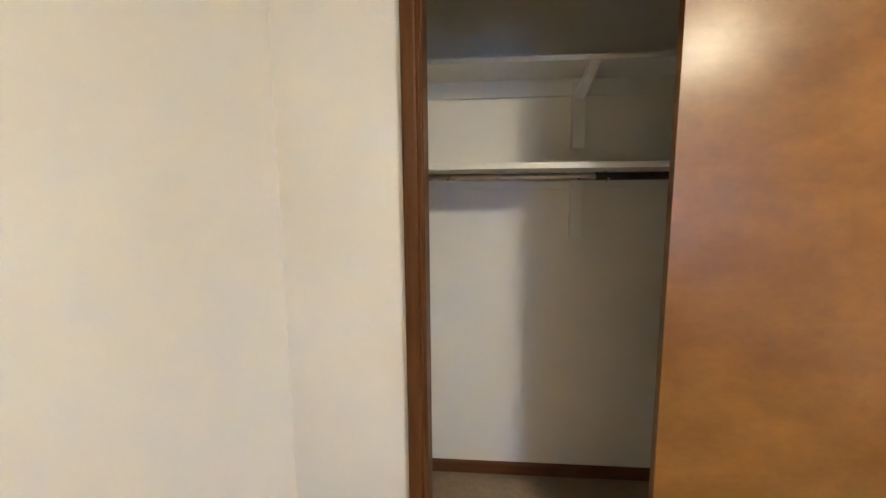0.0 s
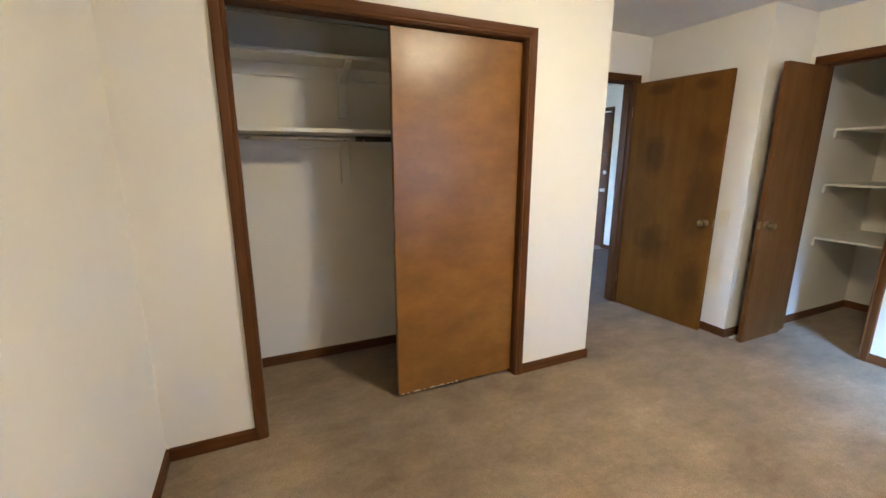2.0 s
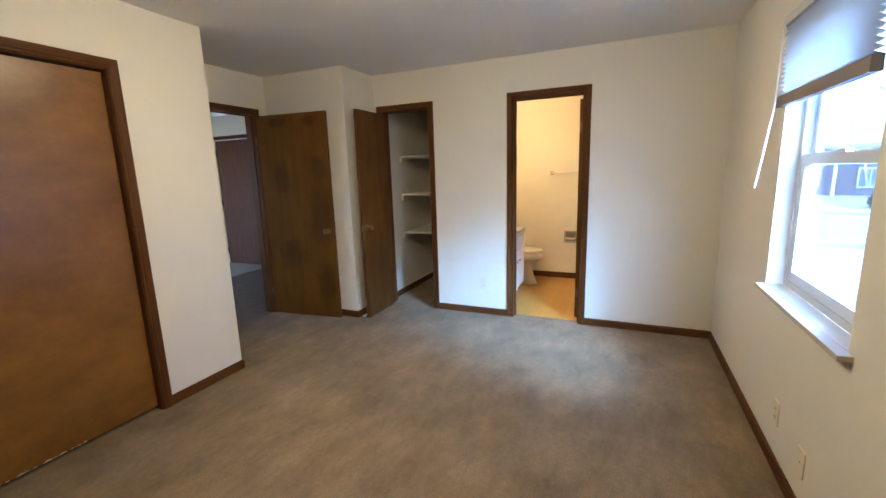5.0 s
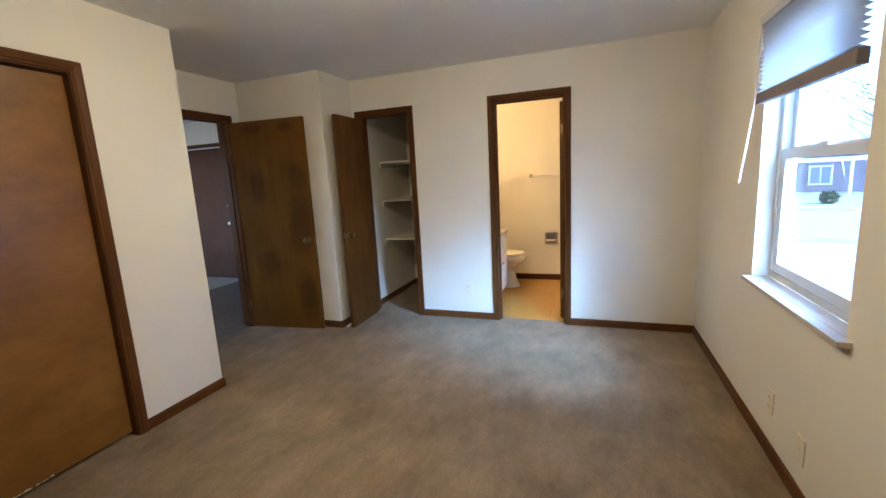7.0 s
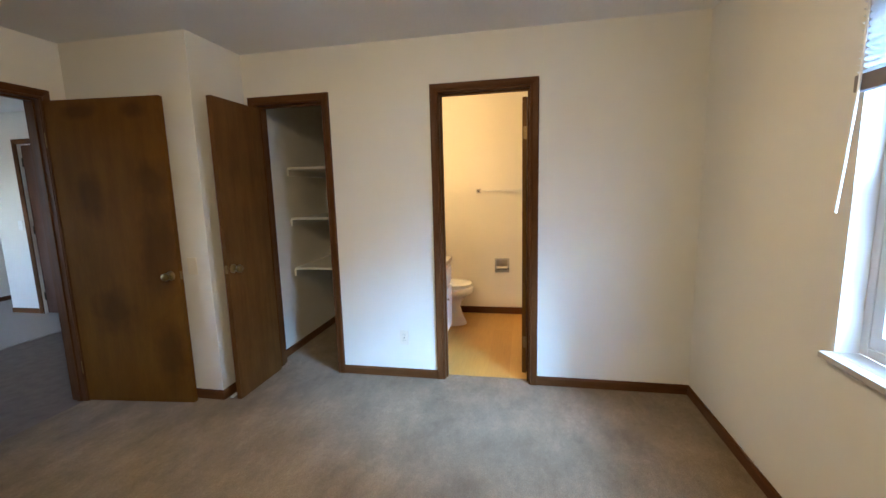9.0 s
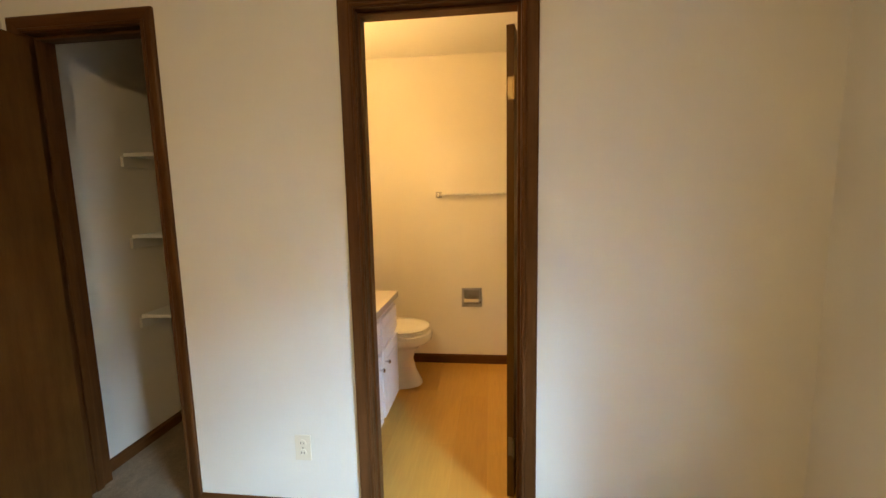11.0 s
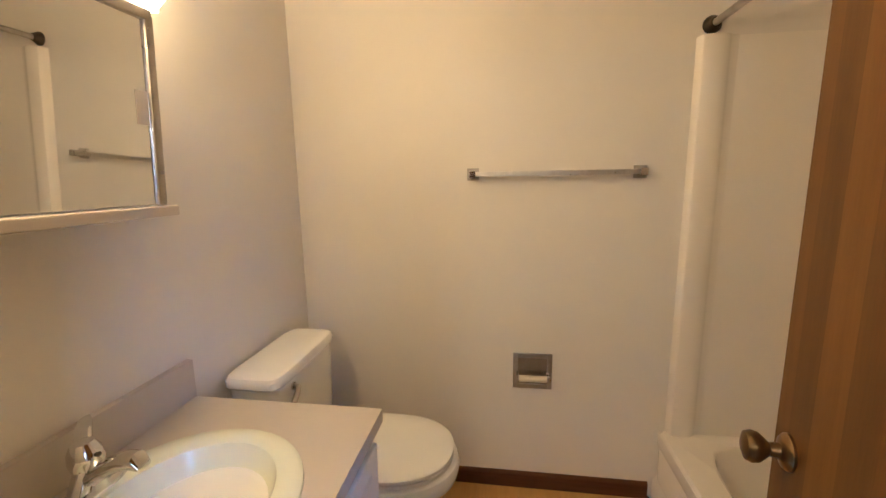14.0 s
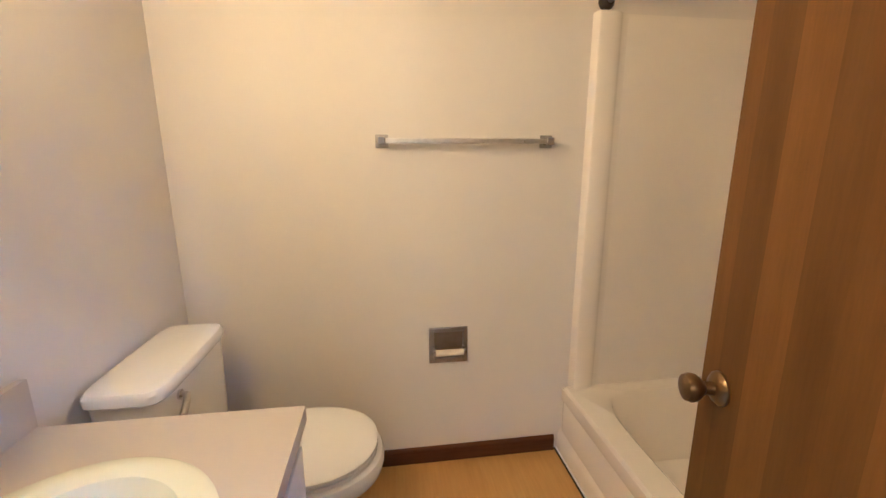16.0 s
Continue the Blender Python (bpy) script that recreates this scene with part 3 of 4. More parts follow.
lower = sash(YF - 0.034, YF - 0.004, z0 + 0.036, 1.47, YF - 0.02)
upper = sash(YF - 0.068, YF - 0.038, 1.43, z1 - 0.036, YF - 0.055)
part("sash_lock", boxes((-1.71, -1.63, YF - 0.03, YF - 0.002, 1.470, 1.486), bevel=0.004), VINYL_FRAME, lower)
part("window_sill", boxes((x0 - 0.045, x1 + 0.012, YS, YS + 0.045, z0 - 0.022, z0), (x0, x1, YF, YS, z0 - 0.022, z0), bevel=0.003), SILL, win, "cream painted window sill")
part("apron", boxes((x0 - 0.03, x1 + 0.004, YS, YS + 0.012, z0 - 0.045, z0 - 0.022), bevel=0.002), SILL, win)

blind = thing("pleated_blind", "half-raised white pleated window blind, its bottom rail coloured as if in shadow", "blind")
bx0, bx1 = x0 + 0.02, x1 - 0.018
YB = YS + 0.028
part("head_rail", boxes((bx0, bx1, YB - 0.028, YB + 0.022, z1 - 0.03, z1 + 0.012), bevel=0.003), VINYL_FRAME, blind)
bm = bmesh.new()
n = 15
rows = []
for i in range(2 * n + 1):
    z = 1.752 + (z1 - 0.03 - 1.752) * i / (2 * n)
    y = YB + (0.016 if i % 2 else -0.014)
    rows.append((y, z))
loft(bm, [[(x, y, z) for y, z in rows] + [(x, y - 0.0016, z) for y, z in rows[::-1]] for x in (bx0 + 0.004, bx1 - 0.004)])
part("pleated_cloth", bm, SHADE, blind)
part("bottom_rail", boxes((bx0, bx1, YB - 0.016, YB + 0.018, 1.700, 1.752), bevel=0.003), BLIND_RAIL, blind)
wand = thing("blind_wand", "thin clear plastic wand hanging beside the blind", "wand")
part("rod", tube([(-1.300, YB + 0.030, 2.07), (-1.304, -1.672, 1.72), (-1.330, -1.642, 1.50), (-1.355, -1.613, 1.315)], 0.0042, 8), WHITE_PLASTIC, wand, smooth=True)

# ---- plates ----
def outlet(name, label, m, sockets=True, size=(0.07, 0.115), material=None):
    """A wall plate in the local frame m: x across, y up, z out of the wall."""
    material = material or IVORY
    w, h = size
    e = thing(name, label, "outlet" if sockets else "wall plate")
    p = part("plate", boxes((-w / 2, w / 2, -h / 2, h / 2, 0, 0.006), bevel=0.0025, m=m), material, e)
    if sockets:
        for c in (-0.022, 0.022):
            q = part("socket", lathe(((0.0165, 0.005), (0.0165, 0.0085), (0.015, 0.009)), m @ Matrix.Translation((0, c, 0)), 20), material, e)
            # solid dark blocks stand in for the shaded holes
            part("slots", boxes((-0.008, -0.005, c - 0.003, c + 0.006, 0.0088, 0.0094), (0.005, 0.008, c - 0.003, c + 0.005, 0.0088, 0.0094), m=m), DARK, q)
    part("screw", lathe(((0.0035, 0.006), (0.0035, 0.0072), (0.002, 0.0078)), m, 10), NICKEL, e)
    return e


def plate_pose(x, y, z, n):
    zz = Vector(n)
    up = Vector((0, 0, 1))
    xx = up.cross(zz)
    return Matrix(((xx.x, up.x, zz.x, x), (xx.y, up.y, zz.y, y), (xx.z, up.z, zz.z, z), (0, 0, 0, 1)))


outlet("wall_outlet", "ivory double outlet low on the cream wall", plate_pose(XE, 0.252, 0.312, (-1, 0, 0)))
outlet("wall_outlet", "ivory double outlet below the window", plate_pose(-1.61, YS, 0.268, (0, 1, 0)))
outlet("blank_plate", "ivory blank cover plate below the window", plate_pose(-1.93, YS, 0.23, (0, 1, 0)), sockets=False)
outlet("light_switch", "ivory light switch behind the bedroom door", plate_pose(-0.52, 1.56, 0.95, (-1, 0, 0)), sockets=False)
outlet("light_switch", "white light switch beside the front door", plate_pose(XD, 5.39, 1.11, (-1, 0, 0)), sockets=False, material=WHITE_PLASTIC)
outlet("wall_outlet", "white outlet on the far living room wall", plate_pose(1.67, 6.62, 0.326, (0, -1, 0)), material=WHITE_PLASTIC)
floor_stop = thing("floor_track_strip", "short scrap of pale trim lying by the door corner", "trim strip")
part("strip", boxes((-0.50, -0.40, 1.375, 1.395, 0.0, 0.012), bevel=0.002), WHITE_PAINT, floor_stop)

# ---- ceiling light ----
cl = thing("ceiling_light", "round flush ceiling light with a frosted glass dome, lit", "ceiling light")
CX, CY = -2.30, -0.03
part("base", lathe(((0.150, 0), (0.155, 0.012), (0.145, 0.022), (0.0, 0.022)), facing((CX, CY, H), (0, 0, -1)), 40), NICKEL, cl, smooth=True)
part("dome", lathe(((0.140, 0.020), (0.152, 0.036), (0.155, 0.062), (0.142, 0.090), (0.105, 0.112), (0.055, 0.124), (0.004, 0.128)), facing((CX, CY, H), (0, 0, -1)), 40), LAMP_GLASS, cl, "glowing frosted glass dome", True)

# ---- bathroom: vanity ----
van = thing("vanity_cabinet", "white vanity cabinet with raised-panel doors and drawer fronts", "cabinet")
VX0, VX1, VY = 0.16, 0.962, 0.066
part("body", boxes((VX0, VX1, VY, YN - 0.004, 0.095, 0.738), bevel=0.002), THERMOFOIL, van)
part("toe_kick", boxes((VX0, VX1 - 0.004, VY + 0.06, YN - 0.004, -0.004, 0.095)), THERMOFOIL, van)


def raised_front(nm, a, b, z0, z1):
    f = part(nm, boxes((a, b, VY - 0.019, VY - 0.001, z0, z1), bevel=0.004), THERMOFOIL, van)
    w = 0.045 if z1 - z0 > 0.25 else 0.032
    bm = bmesh.new()
    y0, y1 = VY - 0.0188, VY - 0.0235
    ring = lambda d, y: [(a + d, y, z0 + d), (b - d, y, z0 + d), (b - d, y, z1 - d), (a + d, y, z1 - d)]
    loft(bm, [ring(w, y0), ring(w + 0.004, VY - 0.0165), ring(w + 0.012, VY - 0.0165), ring(w + 0.028, y1), ring(w + 0.03, y1)], cap0=False)
    part("raised_panel", bm, THERMOFOIL, f)
    return f


for a, b, px in ((0.19, 0.555, 0.515), (0.60, 0.948, 0.64)):
    raised_front("drawer_front", a, b, 0.545, 0.70)
    d = raised_front("cabinet_door", a, b, 0.115, 0.515)
    part("pull", lathe(((0.006, 0), (0.005, 0.012), (0.012, 0.018), (0.013, 0.024), (0.008, 0.029)), facing((px + 0.0, VY - 0.019, 0.44), (0, -1, 0)), 16), CHROME, d, "small round pull", True)

top = thing("vanity_countertop", "speckled almond laminate vanity top with backsplash", "countertop")
bm = bmesh.new()
SX, SY = 0.60, 0.325
inner = oval(SX, SY, 0.775, 0.222, 0.202, 48)
A0, A1, B0, B1 = XE + T + 0.014, 0.982, 0.040, YN - 0.002


def square_ring(z):
    pts = []
    for i in range(48):
        a = 2 * math.pi * i / 48
        c, s = math.cos(a), math.sin(a)
        tx = (A1 - SX if c > 0 else SX - A0) / max(abs(c), 1e-6)
        ty = (B1 - SY if s > 0 else SY - B0) / max(abs(s), 1e-6)
        d = min(tx, ty)
        pts.append([SX + c * d, SY + s * d, z])
    for cx, cy in ((A0, B0), (A1, B0), (A1, B1), (A0, B1)):
        best = min(pts, key=lambda p: (p[0] - cx) ** 2 + (p[1] - cy) ** 2)
        best[0], best[1] = cx, cy
    return pts


loft(bm, [[(x, y, 0.738) for x, y, _ in inner], inner, square_ring(0.775), square_ring(0.738)], cap0=False, cap1=False)
part("counter", bm, LAMINATE, top)
part("backsplash", boxes((A0, 0.985, YN - 0.022, YN - 0.002, 0.7755, 0.885), bevel=0.002), LAMINATE, top)
part("edge_strip", boxes((A1, A1 + 0.0012, B0 + 0.001, B1, 0.739, 0.7745)), LAMINATE, top)

sink = thing("oval_sink", "oval bone-white drop-in wash basin set into the vanity top", "sink")
bm = bmesh.new()
loft(bm, [oval(SX, SY, 0.7752, 0.246, 0.226), oval(SX, SY, 0.783, 0.245, 0.225), oval(SX, SY, 0.789, 0.236, 0.216), oval(SX, SY - 0.006, 0.790, 0.205, 0.178), oval(SX, SY - 0.012, 0.784, 0.192, 0.160),
          oval(SX, SY - 0.014, 0.755, 0.180, 0.148), oval(SX, SY - 0.014, 0.700, 0.150, 0.120), oval(SX, SY - 0.012, 0.662, 0.095, 0.075), oval(SX, SY - 0.01, 0.652, 0.03, 0.03)], cap0=False)
part("bowl", bm, BONE, sink, smooth=True)
part("drain", lathe(((0.024, 0), (0.024, 0.003), (0.018, 0.004), (0.016, 0.001), (0.002, 0.001)), facing((SX, SY - 0.01, 0.653), (0, 0, 1)), 20), CHROME, sink)

tap = thing("basin_tap", "chrome single-lever tap behind the wash basin", "tap")
FX, FY, FZ = 0.612, 0.505, 0.789
bm = bmesh.new()
loft(bm, [oval(FX, FY, FZ, 0.078, 0.026, 32), oval(FX, FY, FZ + 0.010, 0.076, 0.025, 32), oval(FX, FY, FZ + 0.016, 0.045, 0.022, 32), oval(FX, FY, FZ + 0.050, 0.026, 0.022, 32), oval(FX, FY, FZ + 0.062, 0.020, 0.018, 32)])
part("body", bm, CHROME, tap, smooth=True)
bm = bmesh.new()
path = [(FY - 0.002, FZ + 0.030, 0.026, 0.022), (FY - 0.045, FZ + 0.058, 0.023, 0.018), (FY - 0.085, FZ + 0.076, 0.022, 0.016), (FY - 0.110, FZ + 0.077, 0.020, 0.016), (FY - 0.122, FZ + 0.066, 0.015, 0.008)]
loft(bm, [[(FX + a * math.cos(q), y, z + b * math.sin(q)) for q in [2 * math.pi * i / 20 for i in range(20)]] for y, z, a, b in path])
part("spout", bm, CHROME, tap, smooth=True)
part("cap", lathe(((0.026, 0), (0.029, 0.012), (0.027, 0.032), (0.019, 0.048), (0.006, 0.054)), facing((FX, FY, FZ + 0.056), (0, 0.1, 1)), 28), CHROME, tap, smooth=True)
bm = bmesh.new()
sweep = [(0.000, 0.002, 0.098, 0.018, 0.010), (0.016, 0.020, 0.108, 0.019, 0.006), (0.034, 0.038, 0.116, 0.019, 0.005), (0.048, 0.052, 0.120, 0.013, 0.004)]
loft(bm, [[(FX + dx + a * math.cos(q), FY + dy, FZ + dz + b * math.sin(q)) for q in [2 * math.pi * i / 18 for i in range(18)]] for dx, dy, dz, a, b in sweep])
part("lever", bm, CHROME, tap, "flat chrome lever", True)
part("screw_cover", lathe(((0.005, 0), (0.005, 0.002), (0.002, 0.003)), facing((FX, FY - 0.027, FZ + 0.082), (0, -1, 0.1)), 12), BRONZE, tap)

# ---- bathroom: mirror cabinet and lamp ----
cab = thing("mirror_cabinet", "chrome-edged medicine cabinet with mirrored door", "cabinet")
MX0, MX1, MY, MZ0, MZ1 = 0.215, 0.862, 0.508, 1.322, 1.722
part("body", boxes((MX0, MX1, MY + 0.014, YN - 0.001, MZ0, MZ1), bevel=0.002), WHITE_PLASTIC, cab)
ajar = Matrix.Translation((MX0, MY + 0.012, MZ0)) @ Matrix.Rotation(radians(-1.6), 4, "Z") @ Matrix.Rotation(radians(3.0), 4, "X") @ Matrix.Translation((-MX0, -MY - 0.012, -MZ0))
door = part("mirror_door", boxes((MX0 + 0.014, MX1 - 0.016, MY + 0.008, MY + 0.012, MZ0 + 0.004, MZ1 - 0.004), m=ajar), MIRROR, cab, "mirrored door slightly ajar")
part("edge_trim", boxes((MX1 - 0.018, MX1 + 0.003, MY, MY + 0.014, MZ0, MZ1), bevel=0.005, m=ajar), DULL_CHROME, door)
part("edge_trim", boxes((MX0 - 0.003, MX0 + 0.016, MY, MY + 0.014, MZ0, MZ1), bevel=0.003, m=ajar), CHROME, door)
part("edge_trim", boxes((MX0, MX1, MY, MY + 0.014, MZ1 - 0.012, MZ1 + 0.010), bevel=0.003, m=ajar), DULL_CHROME, door)
part("tape_scrap", boxes((MX1 - 0.050, MX1 - 0.020, MY + 0.0068, MY + 0.0078, 1.495, 1.565), m=ajar), LAMINATE, door, "faded scrap of tape")
part("bottom_shelf", boxes((MX0 - 0.012, MX1 + 0.016, MY - 0.034, YN - 0.001, MZ0 - 0.024, MZ0 - 0.001), bevel=0.003), LAMINATE, cab)

lamp = thing("vanity_light", "lit white box light above the mirror cabinet", "wall light")
prof = ((YN - 0.002, 1.737), (0.475, 1.737), (0.385, 1.812), (0.385, 1.895), (YN - 0.002, 1.915))
bm = bmesh.new()
loft(bm, [[(x, y, z) for y, z in prof] for x in (MX0 - 0.02, MX1 + 0.02)])
part("diffuser", bm, BATH_GLASS, lamp, "glowing white diffuser")
part("end_cap", boxes((MX1 + 0.021, MX1 + 0.025, 0.47, YN - 0.002, 1.735, 1.80)), CHROME, lamp)
part("back_plate", boxes((MX0 - 0.025, MX1 + 0.025, YN - 0.006, YN - 0.0005, 1.733, 1.925)), CHROME, lamp)

# ---- bathroom: toilet ----
TX = 1.312
wc = thing("toilet", "white porcelain toilet with closed lid", "toilet")
bm = bmesh.new()


def egg(cx, cy, z, rx, front, back, n=48, p=2.2):
    """An oval that is longer towards -y."""
    pts = []
    for i in range(n):
        a = 2 * math.pi * i / n
        c, s = math.cos(a), math.sin(a)
        ry = back if s > 0 else front
        q = 3.2 if s > 0 else p
        pts.append((cx + rx * math.copysign(abs(c) ** (2 / p), c), cy + ry * math.copysign(abs(s) ** (2 / q), s), z))
    return pts


loft(bm, [egg(TX, 0.16, -0.004, 0.122, 0.205, 0.26), egg(TX, 0.16, 0.018, 0.118, 0.20, 0.255), egg(TX, 0.165, 0.10, 0.099, 0.165, 0.25), egg(TX, 0.17, 0.19, 0.092, 0.15, 0.245),
          egg(TX, 0.165, 0.255, 0.108, 0.165, 0.25), egg(TX, 0.15, 0.300, 0.145, 0.20, 0.26), egg(TX, 0.132, 0.325, 0.176, 0.232, 0.270), egg(TX, 0.124, 0.342, 0.190, 0.244, 0.278),
          egg(TX, 0.12, 0.366, 0.196, 0.246, 0.28), egg(TX, 0.12, 0.380, 0.197, 0.246, 0.28), egg(TX, 0.12, 0.396, 0.192, 0.240, 0.28), egg(TX, 0.12, 0.402, 0.182, 0.230, 0.276)])
part("bowl", bm, PORCELAIN, wc, smooth=True)
bm = bmesh.new()
loft(bm, [egg(TX, 0.125, 0.404, 0.178, 0.222, 0.215), egg(TX, 0.125, 0.407, 0.190, 0.230, 0.222), egg(TX, 0.125, 0.418, 0.190, 0.230, 0.222), egg(TX, 0.125, 0.421, 0.179, 0.223, 0.215)])
part("seat", bm, PORCELAIN, wc, smooth=True)
bm = bmesh.new()
loft(bm, [egg(TX, 0.125, 0.423, 0.179, 0.222, 0.218), egg(TX, 0.125, 0.426, 0.191, 0.231, 0.226), egg(TX, 0.125, 0.436, 0.191, 0.231, 0.226), egg(TX, 0.125, 0.443, 0.176, 0.217, 0.214), egg(TX, 0.125, 0.445, 0.12, 0.15, 0.15)])
part("lid", bm, PORCELAIN, wc, smooth=True)
part("lid_hinge", tube([(TX - 0.08, 0.352, 0.430), (TX + 0.08, 0.352, 0.430)], 0.010, 12), PORCELAIN, wc, smooth=True)


def block(cx, cy, z, rx, ry):
    return oval(cx, cy, z, rx, ry, 48, 7.0)


bm = bmesh.new()
loft(bm, [block(TX, 0.495, 0.385, 0.195, 0.082), block(TX, 0.495, 0.40, 0.205, 0.086), block(TX, 0.497, 0.735, 0.215, 0.090)])
tank = part("tank", bm, PORCELAIN, wc, smooth=True)
bm = bmesh.new()
loft(bm, [block(TX, 0.496, 0.736, 0.221, 0.094), block(TX, 0.496, 0.742, 0.226, 0.098), block(TX, 0.496, 0.762, 0.226, 0.098), block(TX, 0.496, 0.772, 0.219, 0.092), block(TX, 0.497, 0.776, 0.20, 0.078)])
part("tank_lid", bm, PORCELAIN, wc, smooth=True)
part("flush_lever", tube([(TX - 0.122, 0.404, 0.708), (TX - 0.124, 0.388, 0.707), (TX - 0.146, 0.380, 0.698), (TX - 0.172, 0.377, 0.684), (TX - 0.194, 0.376, 0.672)], 0.0095, 12), DULL_CHROME, tank, "chrome flush lever", True)
part("lever_boss", lathe(((0.014, 0), (0.014, 0.006), (0.009, 0.010)), facing((TX - 0.122, 0.408, 0.708), (0, -1, 0)), 16), CHROME, tank)
part("bolt_cap", lathe(((0.016, 0), (0.015, 0.012), (0.006, 0.018)), facing((TX - 0.125, 0.20, -0.003), (0, 0, 1)), 14), PORCELAIN, wc, smooth=True)

# ---- bathroom: tub and surround ----
tub = thing("bathtub", "glossy white fibreglass bathtub with a stepped apron", "bathtub")
BX0, BX1, BY0, BY1, RIM = XE + T + 0.004, XB - 0.004, -1.700, -0.922, 0.322
cx, cy = (BX0 + BX1) / 2, (BY0 + BY1) / 2
hx, hy = (BX1 - BX0) / 2, (BY1 - BY0) / 2
bm = bmesh.new()
icy = cy - 0.015
loft(bm, [oval(cx, cy, 0.10, hx, hy - 0.002, 96, 60), oval(cx, cy, RIM - 0.012, hx, hy, 96, 60), oval(cx, cy, RIM, hx - 0.006, hy - 0.008, 96, 50), oval(cx, icy, RIM, hx - 0.082, hy - 0.085, 96, 6),
          oval(cx, icy, RIM - 0.010, hx - 0.094, hy - 0.097, 96, 6), oval(cx, icy, 0.16, hx - 0.14, hy - 0.125, 96, 5.5), oval(cx, icy, 0.045, hx - 0.20, hy - 0.16, 96, 4.5), oval(cx, icy, 0.03, hx - 0.30, hy - 0.22, 96, 4)], cap0=False)
part("basin", bm, FIBREGLASS, tub, smooth=True)
bm = bmesh.new()
loft(bm, [[(x, BY1 - 0.020, 0.0), (x, BY1 + 0.010, 0.0), (x, BY1 + 0.008, 0.085), (x, BY1 - 0.008, 0.110), (x, BY1 - 0.008, 0.235), (x, BY1 + 0.001, 0.255), (x, BY1 + 0.001, RIM - 0.014), (x, BY1 - 0.020, RIM - 0.014)] for x in (BX0, BX1)])
part("apron", bm, FIBREGLASS, tub, smooth=True)
part("caulk", boxes((BX0, BX1, BY1 + 0.008, BY1 + 0.016, -0.004, 0.006)), WHITE_PLASTIC, tub)
# Raised dark strip painted in place of the shade of a gap beside the caulk.
part("floor_gap_shade", boxes((BX0, BX1, BY1 + 0.016, BY1 + 0.021, -0.004, 0.0015)), DARK, tub)

sur = thing("tub_surround", "glossy white moulded tub surround panels", "shower wall")
SZ = 1.852


def column(x_in, x_wall):
    bm = bmesh.new()
    s = 1 if x_wall > x_in else -1
    ring = lambda z: [(x_wall, BY1 - 0.026, z), (x_in + s * 0.016, BY1 - 0.029, z), (x_in + s * 0.004, BY1 - 0.034, z), (x_in, BY1 - 0.044, z), (x_in, BY1 - 0.092, z), (x_in + s * 0.004, BY1 - 0.110, z), (x_in + s * 0.014, BY1 - 0.124, z), (x_in + s * 0.0215, BY1 - 0.134, z), (x_in + s * 0.0242, BY1 - 0.156, z), (x_wall, BY1 - 0.156, z)]
    loft(bm, [ring(RIM), ring(SZ - 0.008), [(x + s * 0.004, y, SZ) if abs(x - x_wall) > 1e-6 else (x, y, SZ) for x, y, _ in ring(SZ)]])
    return bm


part("column", column(1.658, XB - 0.001), FIBREGLASS, sur, smooth=True)
part("column", column(XE + T + 0.047, XE + T + 0.001), FIBREGLASS, sur, smooth=True)
part("end_panel", boxes((XB - 0.022, XB - 0.001, -1.700, BY1 - 0.150, RIM, SZ - 0.004)), FIBREGLASS, sur)
part("end_panel", boxes((XE + T + 0.001, XE + T + 0.022, -1.700, BY1 - 0.150, RIM, SZ - 0.004)), FIBREGLASS, sur)
part("back_panel", boxes((XE + T + 0.022, XB - 0.022, YS + 0.001, -1.700, RIM - 0.02, SZ - 0.004), bevel=0.004), FIBREGLASS, sur)

rod = thing("shower_rod", "dull chrome shower curtain rod above the tub", "rod")
part("tube", tube([(XE + T, -0.995, 1.892), (XB, -0.995, 1.892)], 0.0125, 16), DULL_CHROME, rod, smooth=True)
for x, d in ((XB, -1), (XE + T, 1)):
    part("flange", lathe(((0.031, 0), (0.031, 0.006), (0.024, 0.016), (0.018, 0.030), (0.0135, 0.032)), facing((x, -0.995, 1.892), (d, 0, 0)), 24), BRONZE, rod, smooth=True)

# ---- bathroom: bar and paper holder ----
bar = thing("towel_bar", "square chrome towel bar on the bathroom wall", "towel bar")
for y in (-0.150, -0.785):
    part("mount", boxes((XB - 0.010, XB, y - 0.024, y + 0.024, 1.362, 1.410), bevel=0.003), DULL_CHROME, bar)
    part("post", boxes((XB - 0.062, XB - 0.008, y - 0.013, y + 0.013, 1.372, 1.400), bevel=0.003), CHROME, bar)
part("bar", boxes((XB - 0.058, XB - 0.040, -0.772, -0.163, 1.377, 1.395), bevel=0.002), BAR_CHROME, bar)

hold = thing("paper_holder", "empty recessed chrome toilet paper holder with a spring roller", "paper holder")
py0, py1, pz0, pz1 = -0.482, -0.319, 0.476, 0.634
b = 0.021
part("rim", boxes((XB - 0.009, XB, py0, py0 + b, pz0, pz1), (XB - 0.009, XB, py1 - b, py1, pz0, pz1), (XB - 0.009, XB, py0 + b, py1 - b, pz0, pz0 + b), (XB - 0.009, XB, py0 + b, py1 - b, pz1 - b, pz1), bevel=0.003), DULL_CHROME, hold)
# Flat plate for the recess, in a darker metal than the rim.
part("recess", boxes((XB - 0.0035, XB - 0.0005, py0 + b, py1 - b, pz0 + b, pz1 - b)), metal("dark_recess_metal", (0.36, 0.32, 0.27), 0.32), hold)
part("arm", boxes((XB - 0.052, XB - 0.004, py0 + 0.014, py0 + 0.024, 0.530, 0.552), bevel=0.002), DULL_CHROME, hold)
part("arm", boxes((XB - 0.052, XB - 0.004, py1 - 0.024, py1 - 0.014, 0.530, 0.552), bevel=0.002), DULL_CHROME, hold)
